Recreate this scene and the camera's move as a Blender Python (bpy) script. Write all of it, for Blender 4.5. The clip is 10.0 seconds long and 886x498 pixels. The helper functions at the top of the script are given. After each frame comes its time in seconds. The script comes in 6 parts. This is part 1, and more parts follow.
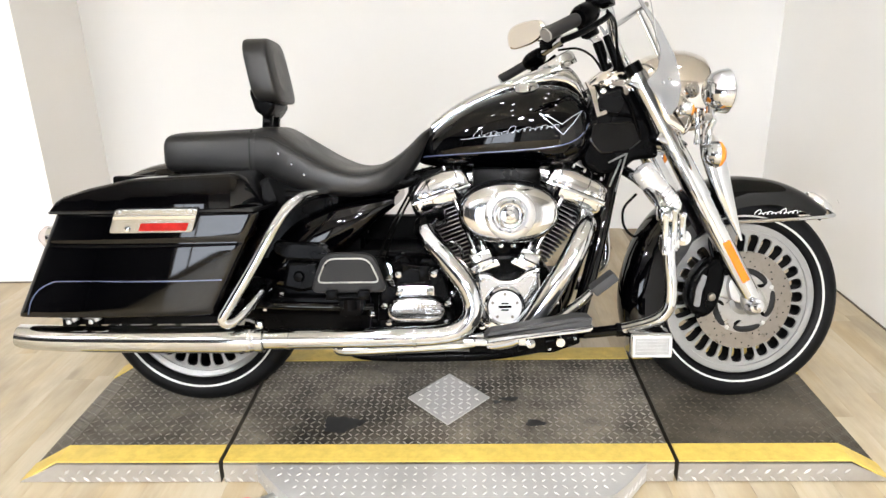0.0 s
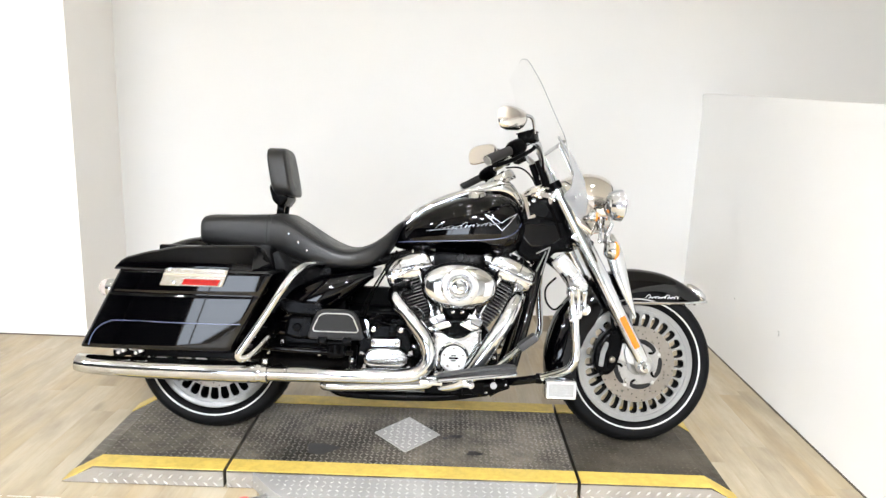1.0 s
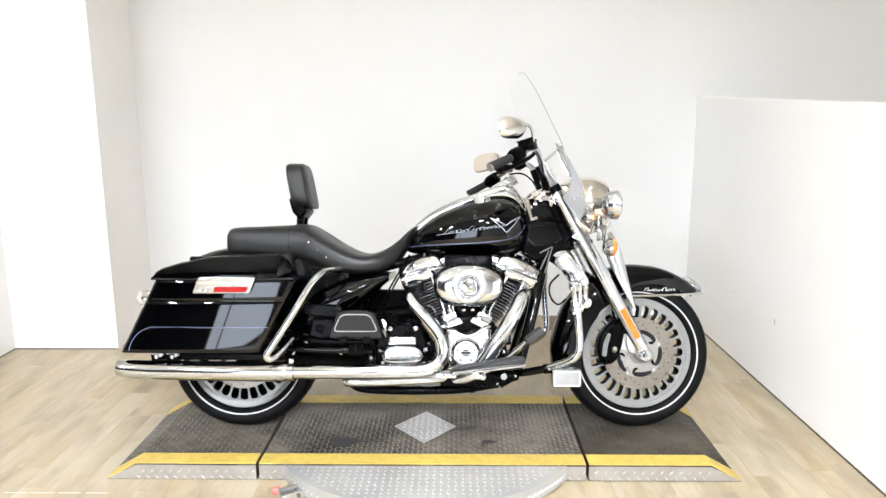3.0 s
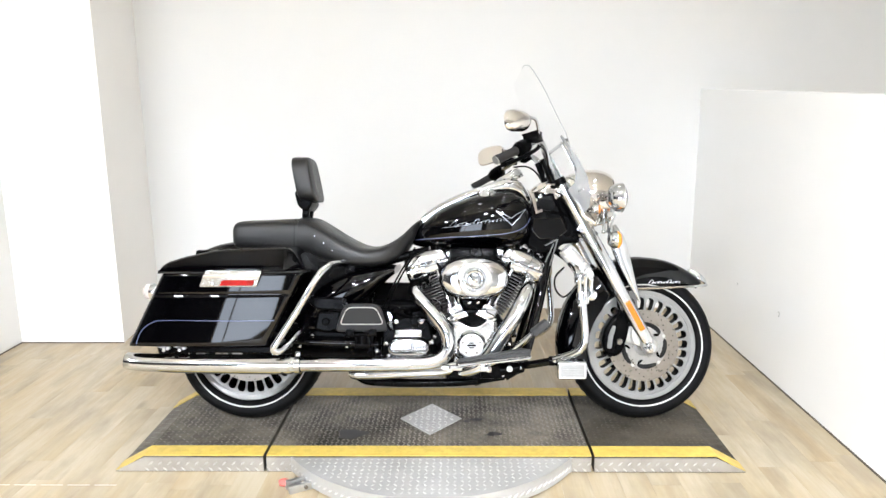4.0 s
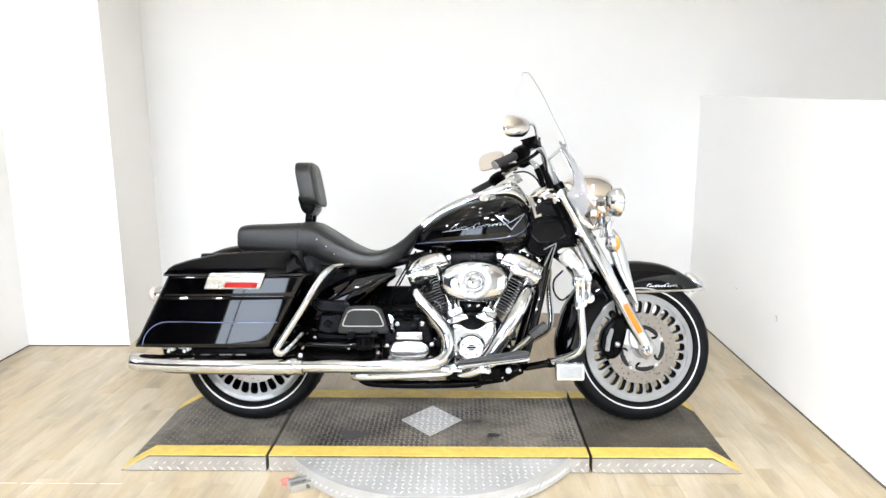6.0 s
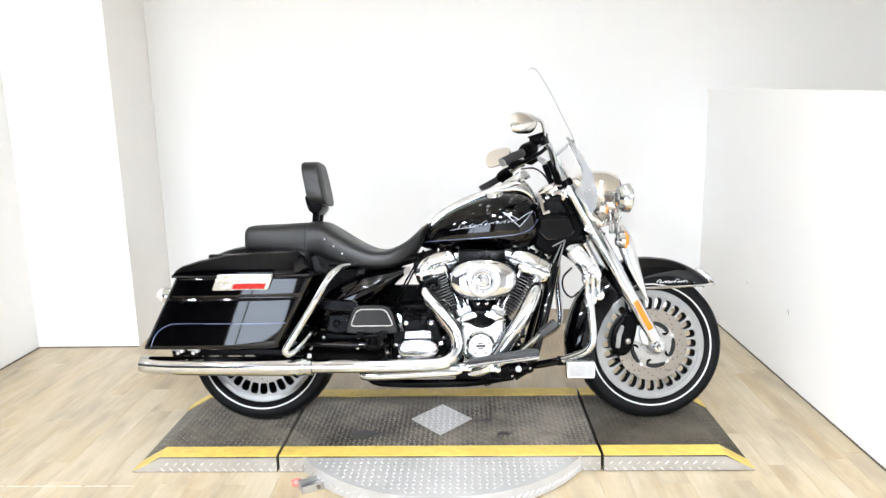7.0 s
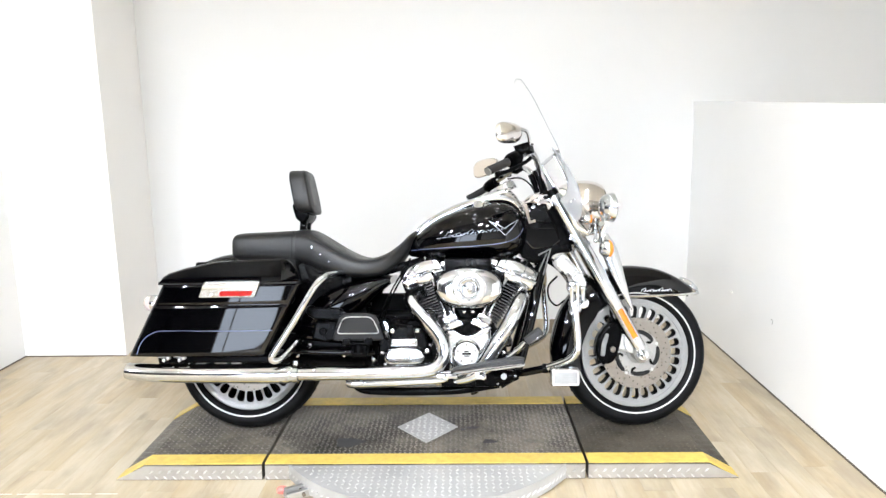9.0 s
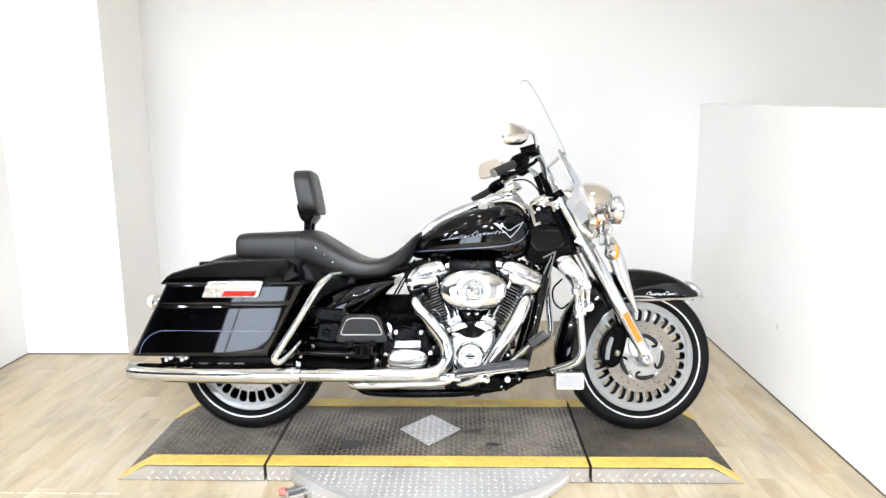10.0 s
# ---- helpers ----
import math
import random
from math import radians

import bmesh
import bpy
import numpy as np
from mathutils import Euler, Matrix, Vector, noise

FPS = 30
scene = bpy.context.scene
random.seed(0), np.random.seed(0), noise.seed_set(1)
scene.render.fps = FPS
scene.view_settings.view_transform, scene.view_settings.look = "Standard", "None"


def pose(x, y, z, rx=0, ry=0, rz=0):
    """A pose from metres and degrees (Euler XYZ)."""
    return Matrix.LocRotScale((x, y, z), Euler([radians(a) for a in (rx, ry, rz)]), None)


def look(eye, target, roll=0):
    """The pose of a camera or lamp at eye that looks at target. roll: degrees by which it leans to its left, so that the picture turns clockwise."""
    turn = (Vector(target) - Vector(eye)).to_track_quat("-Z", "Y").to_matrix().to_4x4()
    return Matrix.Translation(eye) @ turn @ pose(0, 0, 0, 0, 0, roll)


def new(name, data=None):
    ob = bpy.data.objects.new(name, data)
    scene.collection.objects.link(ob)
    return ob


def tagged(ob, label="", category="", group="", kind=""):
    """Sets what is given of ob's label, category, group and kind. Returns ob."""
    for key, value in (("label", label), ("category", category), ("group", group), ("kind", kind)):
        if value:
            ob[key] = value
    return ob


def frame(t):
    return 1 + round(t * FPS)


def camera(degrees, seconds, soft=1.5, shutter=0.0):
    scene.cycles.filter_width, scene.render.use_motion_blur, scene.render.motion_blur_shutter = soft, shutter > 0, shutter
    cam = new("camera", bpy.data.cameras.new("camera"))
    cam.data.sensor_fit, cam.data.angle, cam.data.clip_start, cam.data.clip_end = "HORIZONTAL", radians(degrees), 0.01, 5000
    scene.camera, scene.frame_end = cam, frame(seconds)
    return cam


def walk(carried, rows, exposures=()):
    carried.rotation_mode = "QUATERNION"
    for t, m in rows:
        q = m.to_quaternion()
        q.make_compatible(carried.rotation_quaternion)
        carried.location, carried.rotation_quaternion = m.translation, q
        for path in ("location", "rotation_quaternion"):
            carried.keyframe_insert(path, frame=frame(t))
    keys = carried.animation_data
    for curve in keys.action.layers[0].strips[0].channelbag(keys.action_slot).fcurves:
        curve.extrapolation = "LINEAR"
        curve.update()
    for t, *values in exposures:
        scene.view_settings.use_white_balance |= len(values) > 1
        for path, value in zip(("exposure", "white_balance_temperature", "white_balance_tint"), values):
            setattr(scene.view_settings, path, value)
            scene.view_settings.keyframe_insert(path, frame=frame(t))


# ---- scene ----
cam = camera(63.8, 10.0, soft=1.45)
PATH = [
    (0, (0.064, -1.955, 1.268), (-0.004, -0.074, 0.591), -1.4),
    (0.2, (0.049, -2.084, 1.329), (0.023, -0.182, 0.710), -0.8),
    (0.5, (0.110, -2.315, 1.355), (0.112, -0.362, 0.924), -0.0),
    (0.7, (0.150, -2.438, 1.369), (0.110, -0.490, 0.917), 2.1),
    (1, (0.119, -2.601, 1.367), (0.116, -0.644, 0.953), 2.0),
    (1.2, (0.111, -2.686, 1.381), (0.149, -0.727, 0.978), 0.9),
    (1.5, (0.093, -2.780, 1.379), (0.148, -0.815, 1.008), -0.9),
    (1.7, (0.087, -2.808, 1.373), (0.117, -0.846, 0.989), -1.1),
    (2, (0.097, -2.810, 1.389), (0.086, -0.843, 1.026), 0.6),
    (2.2, (0.116, -2.798, 1.387), (0.088, -0.836, 1.000), -0.1),
    (3.3, (0.122, -2.800, 1.374), (0.088, -0.837, 0.989), -0.3),
    (3.5, (0.106, -2.805, 1.373), (0.066, -0.843, 0.986), -0.5),
    (4, (0.107, -2.807, 1.376), (0.071, -0.848, 0.973), -0.4),
    (4.5, (0.115, -2.814, 1.381), (0.061, -0.853, 0.991), -0.5),
    (5, (0.123, -2.816, 1.390), (0.081, -0.855, 0.997), -0.5),
    (5.2, (0.125, -2.829, 1.366), (0.084, -0.865, 0.989), -0.7),
    (6.3, (0.124, -2.857, 1.375), (0.074, -0.896, 0.985), -0.3),
    (6.5, (0.141, -2.848, 1.379), (0.083, -0.891, 0.972), -0.8),
    (7, (0.121, -2.838, 1.380), (0.052, -0.878, 0.984), -1.2),
    (7.5, (0.119, -2.842, 1.376), (0.071, -0.882, 0.983), -1.1),
    (8, (0.129, -2.849, 1.373), (0.079, -0.888, 0.987), -1.0),
    (8.5, (0.141, -2.859, 1.374), (0.088, -0.894, 1.002), -1.1),
    (9, (0.144, -2.862, 1.366), (0.098, -0.895, 1.005), -0.9),
    (9.5, (0.141, -2.857, 1.364), (0.091, -0.888, 1.015), -0.9),
    (10, (0.134, -2.846, 1.373), (0.082, -0.880, 1.010), -0.4),
]
walk(cam, [(t, look(eye, target, roll)) for t, eye, target, roll in PATH], exposures=[(0.0, 0.03, 6650, 11), (0.2, 0.08, 6500, 10), (0.4, 0.09, 6440, 10), (0.7, 0.11, 6420, 10), (1.0, 0.09, 6420, 10), (2.0, 0.1, 6350, 10), (3.5, 0.13, 6300, 10), (5.0, 0.17, 6240, 10), (6.5, 0.22, 6180, 10), (10.0, 0.23, 6180, 10)])

# ---- world and light ----
world = bpy.data.worlds.new("world")
scene.world = world
world.use_nodes = True
world.node_tree.nodes["Background"].inputs[0].default_value = (0.95, 0.97, 1.0, 1)
world.node_tree.nodes["Background"].inputs[1].default_value = 0.2


# ---- materials ----
def mat(name, color, rough=0.5, metal=0.0, var=0.0, scale=8.0, bump=0.0, bscale=60.0, coat=0.0, rvar=0.0, trans=0.0, ior=1.45, emit=0.0, spec=0.5, alpha=1.0, second=0.0, second_scale=1.0):
    m = bpy.data.materials.new(name)
    m.use_nodes = True
    nt = m.node_tree
    b = nt.nodes["Principled BSDF"]
    b.inputs["Base Color"].default_value = (*color, 1)
    b.inputs["Roughness"].default_value = rough
    b.inputs["Metallic"].default_value = metal
    b.inputs["Specular IOR Level"].default_value = spec
    b.inputs["Coat Weight"].default_value = coat
    b.inputs["Coat Roughness"].default_value = 0.03
    b.inputs["Transmission Weight"].default_value = trans
    b.inputs["IOR"].default_value = ior
    b.inputs["Alpha"].default_value = alpha
    if emit:
        b.inputs["Emission Color"].default_value = (*color, 1)
        b.inputs["Emission Strength"].default_value = emit
    if var or bump or rvar:
        tc = nt.nodes.new("ShaderNodeTexCoord")
        mp = nt.nodes.new("ShaderNodeMapping")
        nt.links.new(tc.outputs["Object"], mp.inputs["Vector"])
        n = nt.nodes.new("ShaderNodeTexNoise")
        n.inputs["Scale"].default_value = scale
        n.inputs["Detail"].default_value = 6
        nt.links.new(mp.outputs[0], n.inputs["Vector"])
        if var:
            r = nt.nodes.new("ShaderNodeMapRange")
            r.inputs["From Min"].default_value, r.inputs["From Max"].default_value = 0.25, 0.75
            r.inputs["To Min"].default_value, r.inputs["To Max"].default_value = 1 - var, 1 + var
            nt.links.new(n.outputs["Fac"], r.inputs["Value"])
            last = r.outputs[0]
            if second:
                n3 = nt.nodes.new("ShaderNodeTexNoise")
                n3.inputs["Scale"].default_value = second_scale
                n3.inputs["Detail"].default_value = 8
                n3.inputs["Roughness"].default_value = 0.65
                nt.links.new(mp.outputs[0], n3.inputs["Vector"])
                r3 = nt.nodes.new("ShaderNodeMapRange")
                r3.inputs["From Min"].default_value, r3.inputs["From Max"].default_value = 0.35, 0.65
                r3.inputs["To Min"].default_value, r3.inputs["To Max"].default_value = 1 - second, 1 + second
                nt.links.new(n3.outputs["Fac"], r3.inputs["Value"])
                m3 = nt.nodes.new("ShaderNodeMath")
                m3.operation = "MULTIPLY"
                nt.links.new(last, m3.inputs[0])
                nt.links.new(r3.outputs[0], m3.inputs[1])
                last = m3.outputs[0]
            sc = nt.nodes.new("ShaderNodeVectorMath")
            sc.operation = "SCALE"
            sc.inputs[0].default_value = color
            nt.links.new(last, sc.inputs["Scale"])
            nt.links.new(sc.outputs[0], b.inputs["Base Color"])
        if rvar:
            r = nt.nodes.new("ShaderNodeMapRange")
            r.inputs["From Min"].default_value, r.inputs["From Max"].default_value = 0.3, 0.7
            r.inputs["To Min"].default_value, r.inputs["To Max"].default_value = max(0.0, rough - rvar), min(1.0, rough + rvar)
            nt.links.new(n.outputs["Fac"], r.inputs["Value"])
            nt.links.new(r.outputs[0], b.inputs["Roughness"])
        if bump:
            n2 = nt.nodes.new("ShaderNodeTexNoise")
            n2.inputs["Scale"].default_value = bscale
            n2.inputs["Detail"].default_value = 4
            nt.links.new(mp.outputs[0], n2.inputs["Vector"])
            bp = nt.nodes.new("ShaderNodeBump")
            bp.inputs["Strength"].default_value = bump
            bp.inputs["Distance"].default_value = 0.002
            nt.links.new(n2.outputs["Fac"], bp.inputs["Height"])
            nt.links.new(bp.outputs[0], b.inputs["Normal"])
    return m


WALL = mat("white_wall_paint", (0.76, 0.755, 0.74), 0.55, var=0.02, scale=1.2, bump=0.08, bscale=180)


def wood(name, warm, pale, dark):
    """Plank decor: long soft streaks of two tones, fine grain and a few knots, shifted from plank to plank."""
    m = bpy.data.materials.new(name)
    m.use_nodes = True
    nt = m.node_tree
    b = nt.nodes["Principled BSDF"]

    def node(kind, **values):
        n = nt.nodes.new(kind)
        for key, value in values.items():
            n.inputs[key].default_value = value
        return n

    def mapped(vector, scale):
        n = node("ShaderNodeMapping", Scale=scale)
        nt.links.new(vector, n.inputs["Vector"])
        return n.outputs[0]

    def ramp(value, low, high, to_low, to_high):
        n = nt.nodes.new("ShaderNodeMapRange")
        for key, v in (("From Min", low), ("From Max", high), ("To Min", to_low), ("To Max", to_high)):
            n.inputs[key].default_value = v
        nt.links.new(value, n.inputs["Value"])
        return n.outputs[0]

    def noise(vector, scale, detail, rough=0.55):
        n = node("ShaderNodeTexNoise", Scale=scale, Detail=detail, Roughness=rough)
        nt.links.new(vector, n.inputs["Vector"])
        return n.outputs["Fac"]

    def mix(fac, first, second, mode="MIX"):
        n = nt.nodes.new("ShaderNodeMix")
        n.data_type = "RGBA"
        n.blend_type = mode
        nt.links.new(fac, n.inputs[0])
        for socket, v in ((n.inputs[6], first), (n.inputs[7], second)):
            if isinstance(v, tuple):
                socket.default_value = (*v, 1)
            else:
                nt.links.new(v, socket)
        return n.outputs[2]

    coords = nt.nodes.new("ShaderNodeTexCoord")
    info = nt.nodes.new("ShaderNodeObjectInfo")
    shift = nt.nodes.new("ShaderNodeVectorMath")
    shift.operation = "SCALE"
    shift.inputs[0].default_value = (31, 17, 5)
    nt.links.new(info.outputs["Random"], shift.inputs["Scale"])
    place = nt.nodes.new("ShaderNodeVectorMath")
    place.operation = "ADD"
    nt.links.new(coords.outputs["Object"], place.inputs[0])
    nt.links.new(shift.outputs[0], place.inputs[1])
    v = place.outputs[0]
    streak = ramp(noise(mapped(v, (9, 1.7, 1)), 1.0, 5, 0.6), 0.36, 0.62, 0.0, 1.0)
    col = mix(streak, warm, pale)
    grain = ramp(noise(mapped(v, (90, 4, 1)), 1.0, 5, 0.65), 0.3, 0.7, 0.0, 0.22)
    col = mix(grain, col, dark)
    smoky = ramp(noise(mapped(v, (8, 2.6, 1)), 1.0, 4, 0.6), 0.45, 0.72, 0.0, 0.85)
    col = mix(smoky, col, dark)
    knots = nt.nodes.new("ShaderNodeTexVoronoi")
    knots.inputs["Scale"].default_value = 1.0
    nt.links.new(mapped(v, (5, 1.7, 1)), knots.inputs["Vector"])
    knot = ramp(knots.outputs["Distance"], 0.02, 0.13, 0.7, 0.0)
    col = mix(knot, col, tuple(c * 0.6 for c in dark))
    tone = nt.nodes.new("ShaderNodeMath")
    tone.operation = "MULTIPLY_ADD"
    tone.inputs[1].default_value, tone.inputs[2].default_value = 0.06, 0.97
    nt.links.new(info.outputs["Random"], tone.inputs[0])
    scale = nt.nodes.new("ShaderNodeVectorMath")
    scale.operation = "SCALE"
    nt.links.new(col, scale.inputs[0])
    nt.links.new(tone.outputs[0], scale.inputs["Scale"])
    nt.links.new(scale.outputs[0], b.inputs["Base Color"])
    nt.links.new(ramp(grain, 0.0, 0.22, 0.34, 0.48), b.inputs["Roughness"])
    bump = node("ShaderNodeBump", Strength=0.1, Distance=0.001)
    nt.links.new(grain, bump.inputs["Height"])
    nt.links.new(bump.outputs[0], b.inputs["Normal"])
    return m


WOOD = wood("light_oak_vinyl", (0.4, 0.305, 0.175), (0.47, 0.4, 0.285), (0.27, 0.215, 0.14))
WOOD_PALE = wood("pale_oak_vinyl", (0.42, 0.335, 0.205), (0.48, 0.42, 0.31), (0.3, 0.245, 0.17))
WOOD_GREY = wood("greyish_oak_vinyl", (0.39, 0.31, 0.19), (0.45, 0.39, 0.285), (0.27, 0.225, 0.155))
# Lighter than WALL to make up for lamp light the half wall lacks.
HALF = mat("lifted_half_wall_white", (0.92, 0.918, 0.908), 0.45, var=0.02, scale=1.2, bump=0.08, bscale=180)
# Warmed and lightened in colour for light missing on the pier's side.
CREAM = mat("lifted_pier_cream", (0.9, 0.878, 0.845), 0.55, var=0.025, scale=1.2, bump=0.08, bscale=180)
GROUT = mat("plank_joint", (0.24, 0.19, 0.13), 0.7)
GAPLINE = mat("dark_floor_line", (0.12, 0.1, 0.08), 0.7)
DULL = mat("grey_reflected_ceiling", (0.42, 0.42, 0.42), 0.8, var=0.04, scale=2)
CEIL = mat("ceiling_white", (0.8, 0.8, 0.78), 0.8, var=0.03, scale=2)
LAMP = mat("spot_diffuser", (0.925, 0.953, 1.0), 0.5, emit=100.0)
LAMP_FILL = mat("fill_lamp_diffuser", (0.925, 0.953, 1.0), 0.5, emit=1270.0)
PLATE = mat("worn_steel_tread_plate", (0.095, 0.084, 0.067), 0.5, metal=0.12, var=0.3, scale=14, bump=0.15, bscale=90, rvar=0.14, spec=0.22, second=0.75, second_scale=3.4)
PLATE_DULL = mat("dull_brown_tread_plate", (0.064, 0.0555, 0.043), 0.55, metal=0.08, var=0.3, scale=12, bump=0.15, bscale=90, rvar=0.12, spec=0.18, second=0.6, second_scale=3.2)
PLATE_BRIGHT = mat("bright_aluminium_tread_plate", (0.43, 0.425, 0.41), 0.4, metal=0.3, var=0.08, scale=9, bump=0.1, bscale=120, rvar=0.08, second=0.1, second_scale=3)
YELLOW = mat("yellow_safety_paint", (0.58, 0.425, 0.095), 0.5, var=0.12, scale=9, bump=0.25, bscale=50, rvar=0.1, second=0.12, second_scale=30)
OIL = mat("dark_oil_stain", (0.012, 0.012, 0.012), 0.35, var=0.3, scale=40)
PAINT = mat("gloss_black_paint", (0.0004, 0.0004, 0.0006), 0.035, spec=0.4)
CHROME = mat("chrome", (0.585, 0.6, 0.62), 0.08, metal=1.0, rvar=0.04, scale=20)
SATIN = mat("brushed_aluminium", (0.5, 0.5, 0.49), 0.42, metal=0.9, var=0.06, scale=30, rvar=0.08)
SILVER = mat("silver_wheel_paint", (0.225, 0.225, 0.222), 0.32, metal=0.35, var=0.04, scale=30)
BLACK = mat("satin_black_metal", (0.0008, 0.0008, 0.0009), 0.25, bump=0.05, bscale=200, rvar=0.08, spec=0.06)
MATTE = mat("matte_black_plastic", (0.001, 0.001, 0.0011), 0.5, bump=0.1, bscale=300, spec=0.05)
FIN = mat("black_fin", (0.001, 0.001, 0.001), 0.4, spec=0.06)
FIN_EDGE = mat("machined_fin_edge", (0.26, 0.26, 0.255), 0.4, metal=0.6)
VINYL = mat("black_vinyl", (0.0075, 0.0074, 0.0075), 0.4, var=0.2, scale=9, bump=0.3, bscale=420, rvar=0.08, spec=0.5)
# Lighter copy of VINYL, for light caught by the backrest's front.
SHEEN = mat("lifted_black_vinyl", (0.012, 0.0117, 0.0113), 0.36, var=0.15, scale=15, bump=0.25, bscale=420, rvar=0.05, spec=0.45)
RUBBER = mat("black_rubber", (0.0022, 0.0022, 0.0025), 0.55, var=0.15, scale=20, bump=0.1, bscale=120, spec=0.15)
CHALK = mat("faint_chalk", (0.66, 0.63, 0.57), 0.6)
WHITE = mat("white_stripe_rubber", (0.5, 0.5, 0.48), 0.5)
PEDAL = mat("grey_pedal_rubber", (0.038, 0.038, 0.039), 0.6, bump=0.2, bscale=250, var=0.1, spec=0.3)
GRIP = mat("worn_grip_rubber", (0.018, 0.017, 0.017), 0.55, bump=0.2, bscale=250, var=0.15, spec=0.4)
GREY = mat("grey_rubber_pad", (0.017, 0.017, 0.0175), 0.6, bump=0.2, bscale=250, var=0.1, spec=0.2)
STEEL = mat("brake_disc_steel", (0.21, 0.19, 0.165), 0.32, metal=0.9, var=0.08, scale=60, rvar=0.06)
AMBER = mat("amber_lens", (0.75, 0.25, 0.03), 0.25)
REFLECTOR = mat("orange_reflector", (0.62, 0.17, 0.01), 0.25, var=0.06, scale=300)
TAIL = mat("pale_tail_lens", (0.46, 0.41, 0.39), 0.2, var=0.1, scale=60)
RING = mat("brushed_ring", (0.55, 0.55, 0.545), 0.3, metal=0.95, var=0.06, scale=50, rvar=0.06)
LATCH = mat("worn_latch_chrome", (0.4, 0.405, 0.41), 0.24, metal=0.95, var=0.04, scale=25, rvar=0.03)
PEARL = mat("pale_satin_chrome", (0.8, 0.805, 0.81), 0.26, metal=0.7, var=0.04, scale=30, rvar=0.06)
RED = mat("red_lens", (0.3, 0.009, 0.008), 0.25, var=0.2, scale=60, spec=0.3)
BLUE = mat("blue_grey_pinstripe", (0.055, 0.068, 0.125), 0.25, coat=0.6)
BADGE = mat("silver_badge_ink", (0.3, 0.32, 0.36), 0.35, metal=0.5)
CLEAR = mat("clear_polycarbonate", (0.75, 0.78, 0.78), 0.05, alpha=0.03, spec=0.25)
EDGE = mat("polished_plastic_edge", (0.3, 0.31, 0.31), 0.3)
SMOKED = mat("grey_translucent_plastic", (0.26, 0.27, 0.28), 0.3, spec=0.3, alpha=0.55)
LUG = mat("polished_tread_lug", (0.21, 0.196, 0.172), 0.36, metal=0.45, var=0.2, scale=25, spec=0.3, second=0.5, second_scale=2.8)
WORN = mat("worn_dull_tread_lug", (0.1, 0.088, 0.068), 0.5, metal=0.3, var=0.3, scale=12, spec=0.25, second=0.5, second_scale=3.4)
SKIRT_LUG = mat("worn_skirt_lug", (0.47, 0.45, 0.42), 0.5, metal=0.15, var=0.2, scale=40)
PALE_LUG = mat("pale_tread_lug", (0.6, 0.595, 0.58), 0.36, metal=0.3, var=0.15, scale=30)
SKIRT = mat("dull_aluminium_skirt", (0.36, 0.34, 0.31), 0.42, metal=0.5, var=0.15, scale=12, bump=0.1, bscale=90)
SMOKE = mat("clear_lamp_glass", (0.95, 0.95, 0.95), 0.03, trans=1.0, ior=1.35)
# Near-black for joints, and for holes and grooves drawn dark instead of cut.
BLACKOUT = mat("dark_gap", (0.004, 0.004, 0.004), 0.8)
ORANGE = mat("faded_red_plastic", (0.62, 0.16, 0.13), 0.5, var=0.15, scale=60)
POLISH = mat("polished_cover_chrome", (0.63, 0.64, 0.655), 0.12, metal=1.0, rvar=0.05, scale=14)
CARRIER = mat("dull_disc_carrier", (0.31, 0.305, 0.295), 0.34, metal=0.75, var=0.1, scale=40, rvar=0.08)
BADGE_PLATE = mat("dull_silver_plate", (0.16, 0.16, 0.16), 0.5, var=0.1, scale=60)
SCRIPT = mat("white_script_ink", (0.72, 0.73, 0.75), 0.4)
# Copy of CHROME whose colour carries a pale tan reflection.
BRIGHT = mat("lit_warm_chrome", (0.82, 0.785, 0.745), 0.09, metal=1.0, rvar=0.04, scale=20)
# Warm tint puts a tan reflection into the glass colour.
GLASS = mat("mirror_glass", (0.9, 0.84, 0.76), 0.02, metal=1.0)
PEG = mat("grey_peg_pad", (0.3, 0.3, 0.295), 0.5, var=0.08, scale=50)
CAST = mat("bright_cast_silver", (0.55, 0.55, 0.545), 0.5, metal=0.35, var=0.05, scale=40)


# ---- mesh helpers ----
def part(name, bm, material, parent=None, label="", smooth=True, angle=40):
    me = bpy.data.meshes.new(name)
    bmesh.ops.recalc_face_normals(bm, faces=bm.faces)
    bm.to_mesh(me)
    bm.free()
    me.materials.append(material)
    if smooth:
        me.polygons.foreach_set("use_smooth", [True] * len(me.polygons))
        me.set_sharp_from_angle(angle=radians(angle))
        for p in me.polygons:
            if len(p.vertices) > 6:
                p.use_smooth = False
    ob = new(name, me)
    ob.parent = parent
    if label:
        ob["label"] = label
    return ob


def empty(name, m=None, **tags):
    ob = new(name)
    if m is not None:
        ob.matrix_world = m
    return tagged(ob, **tags)


def join(*bms):
    """One bmesh out of several."""
    out = bms[0]
    for b in bms[1:]:
        me = bpy.data.meshes.new("tmp")
        b.to_mesh(me)
        b.free()
        out.from_mesh(me)
        bpy.data.meshes.remove(me)
    return out


def moved(bm, m):
    bmesh.ops.transform(bm, matrix=m, verts=bm.verts)
    return bm


def box(x0, x1, y0, y1, z0, z1, bevel=0.0, seg=2):
    bm = bmesh.new()
    bmesh.ops.create_cube(bm, size=1)
    bmesh.ops.transform(bm, matrix=Matrix.LocRotScale(((x0 + x1) / 2, (y0 + y1) / 2, (z0 + z1) / 2), None, (x1 - x0, y1 - y0, z1 - z0)), verts=bm.verts)
    if bevel:
        bmesh.ops.bevel(bm, geom=bm.edges, offset=bevel, segments=seg, profile=0.6, affect="EDGES")
    return bm


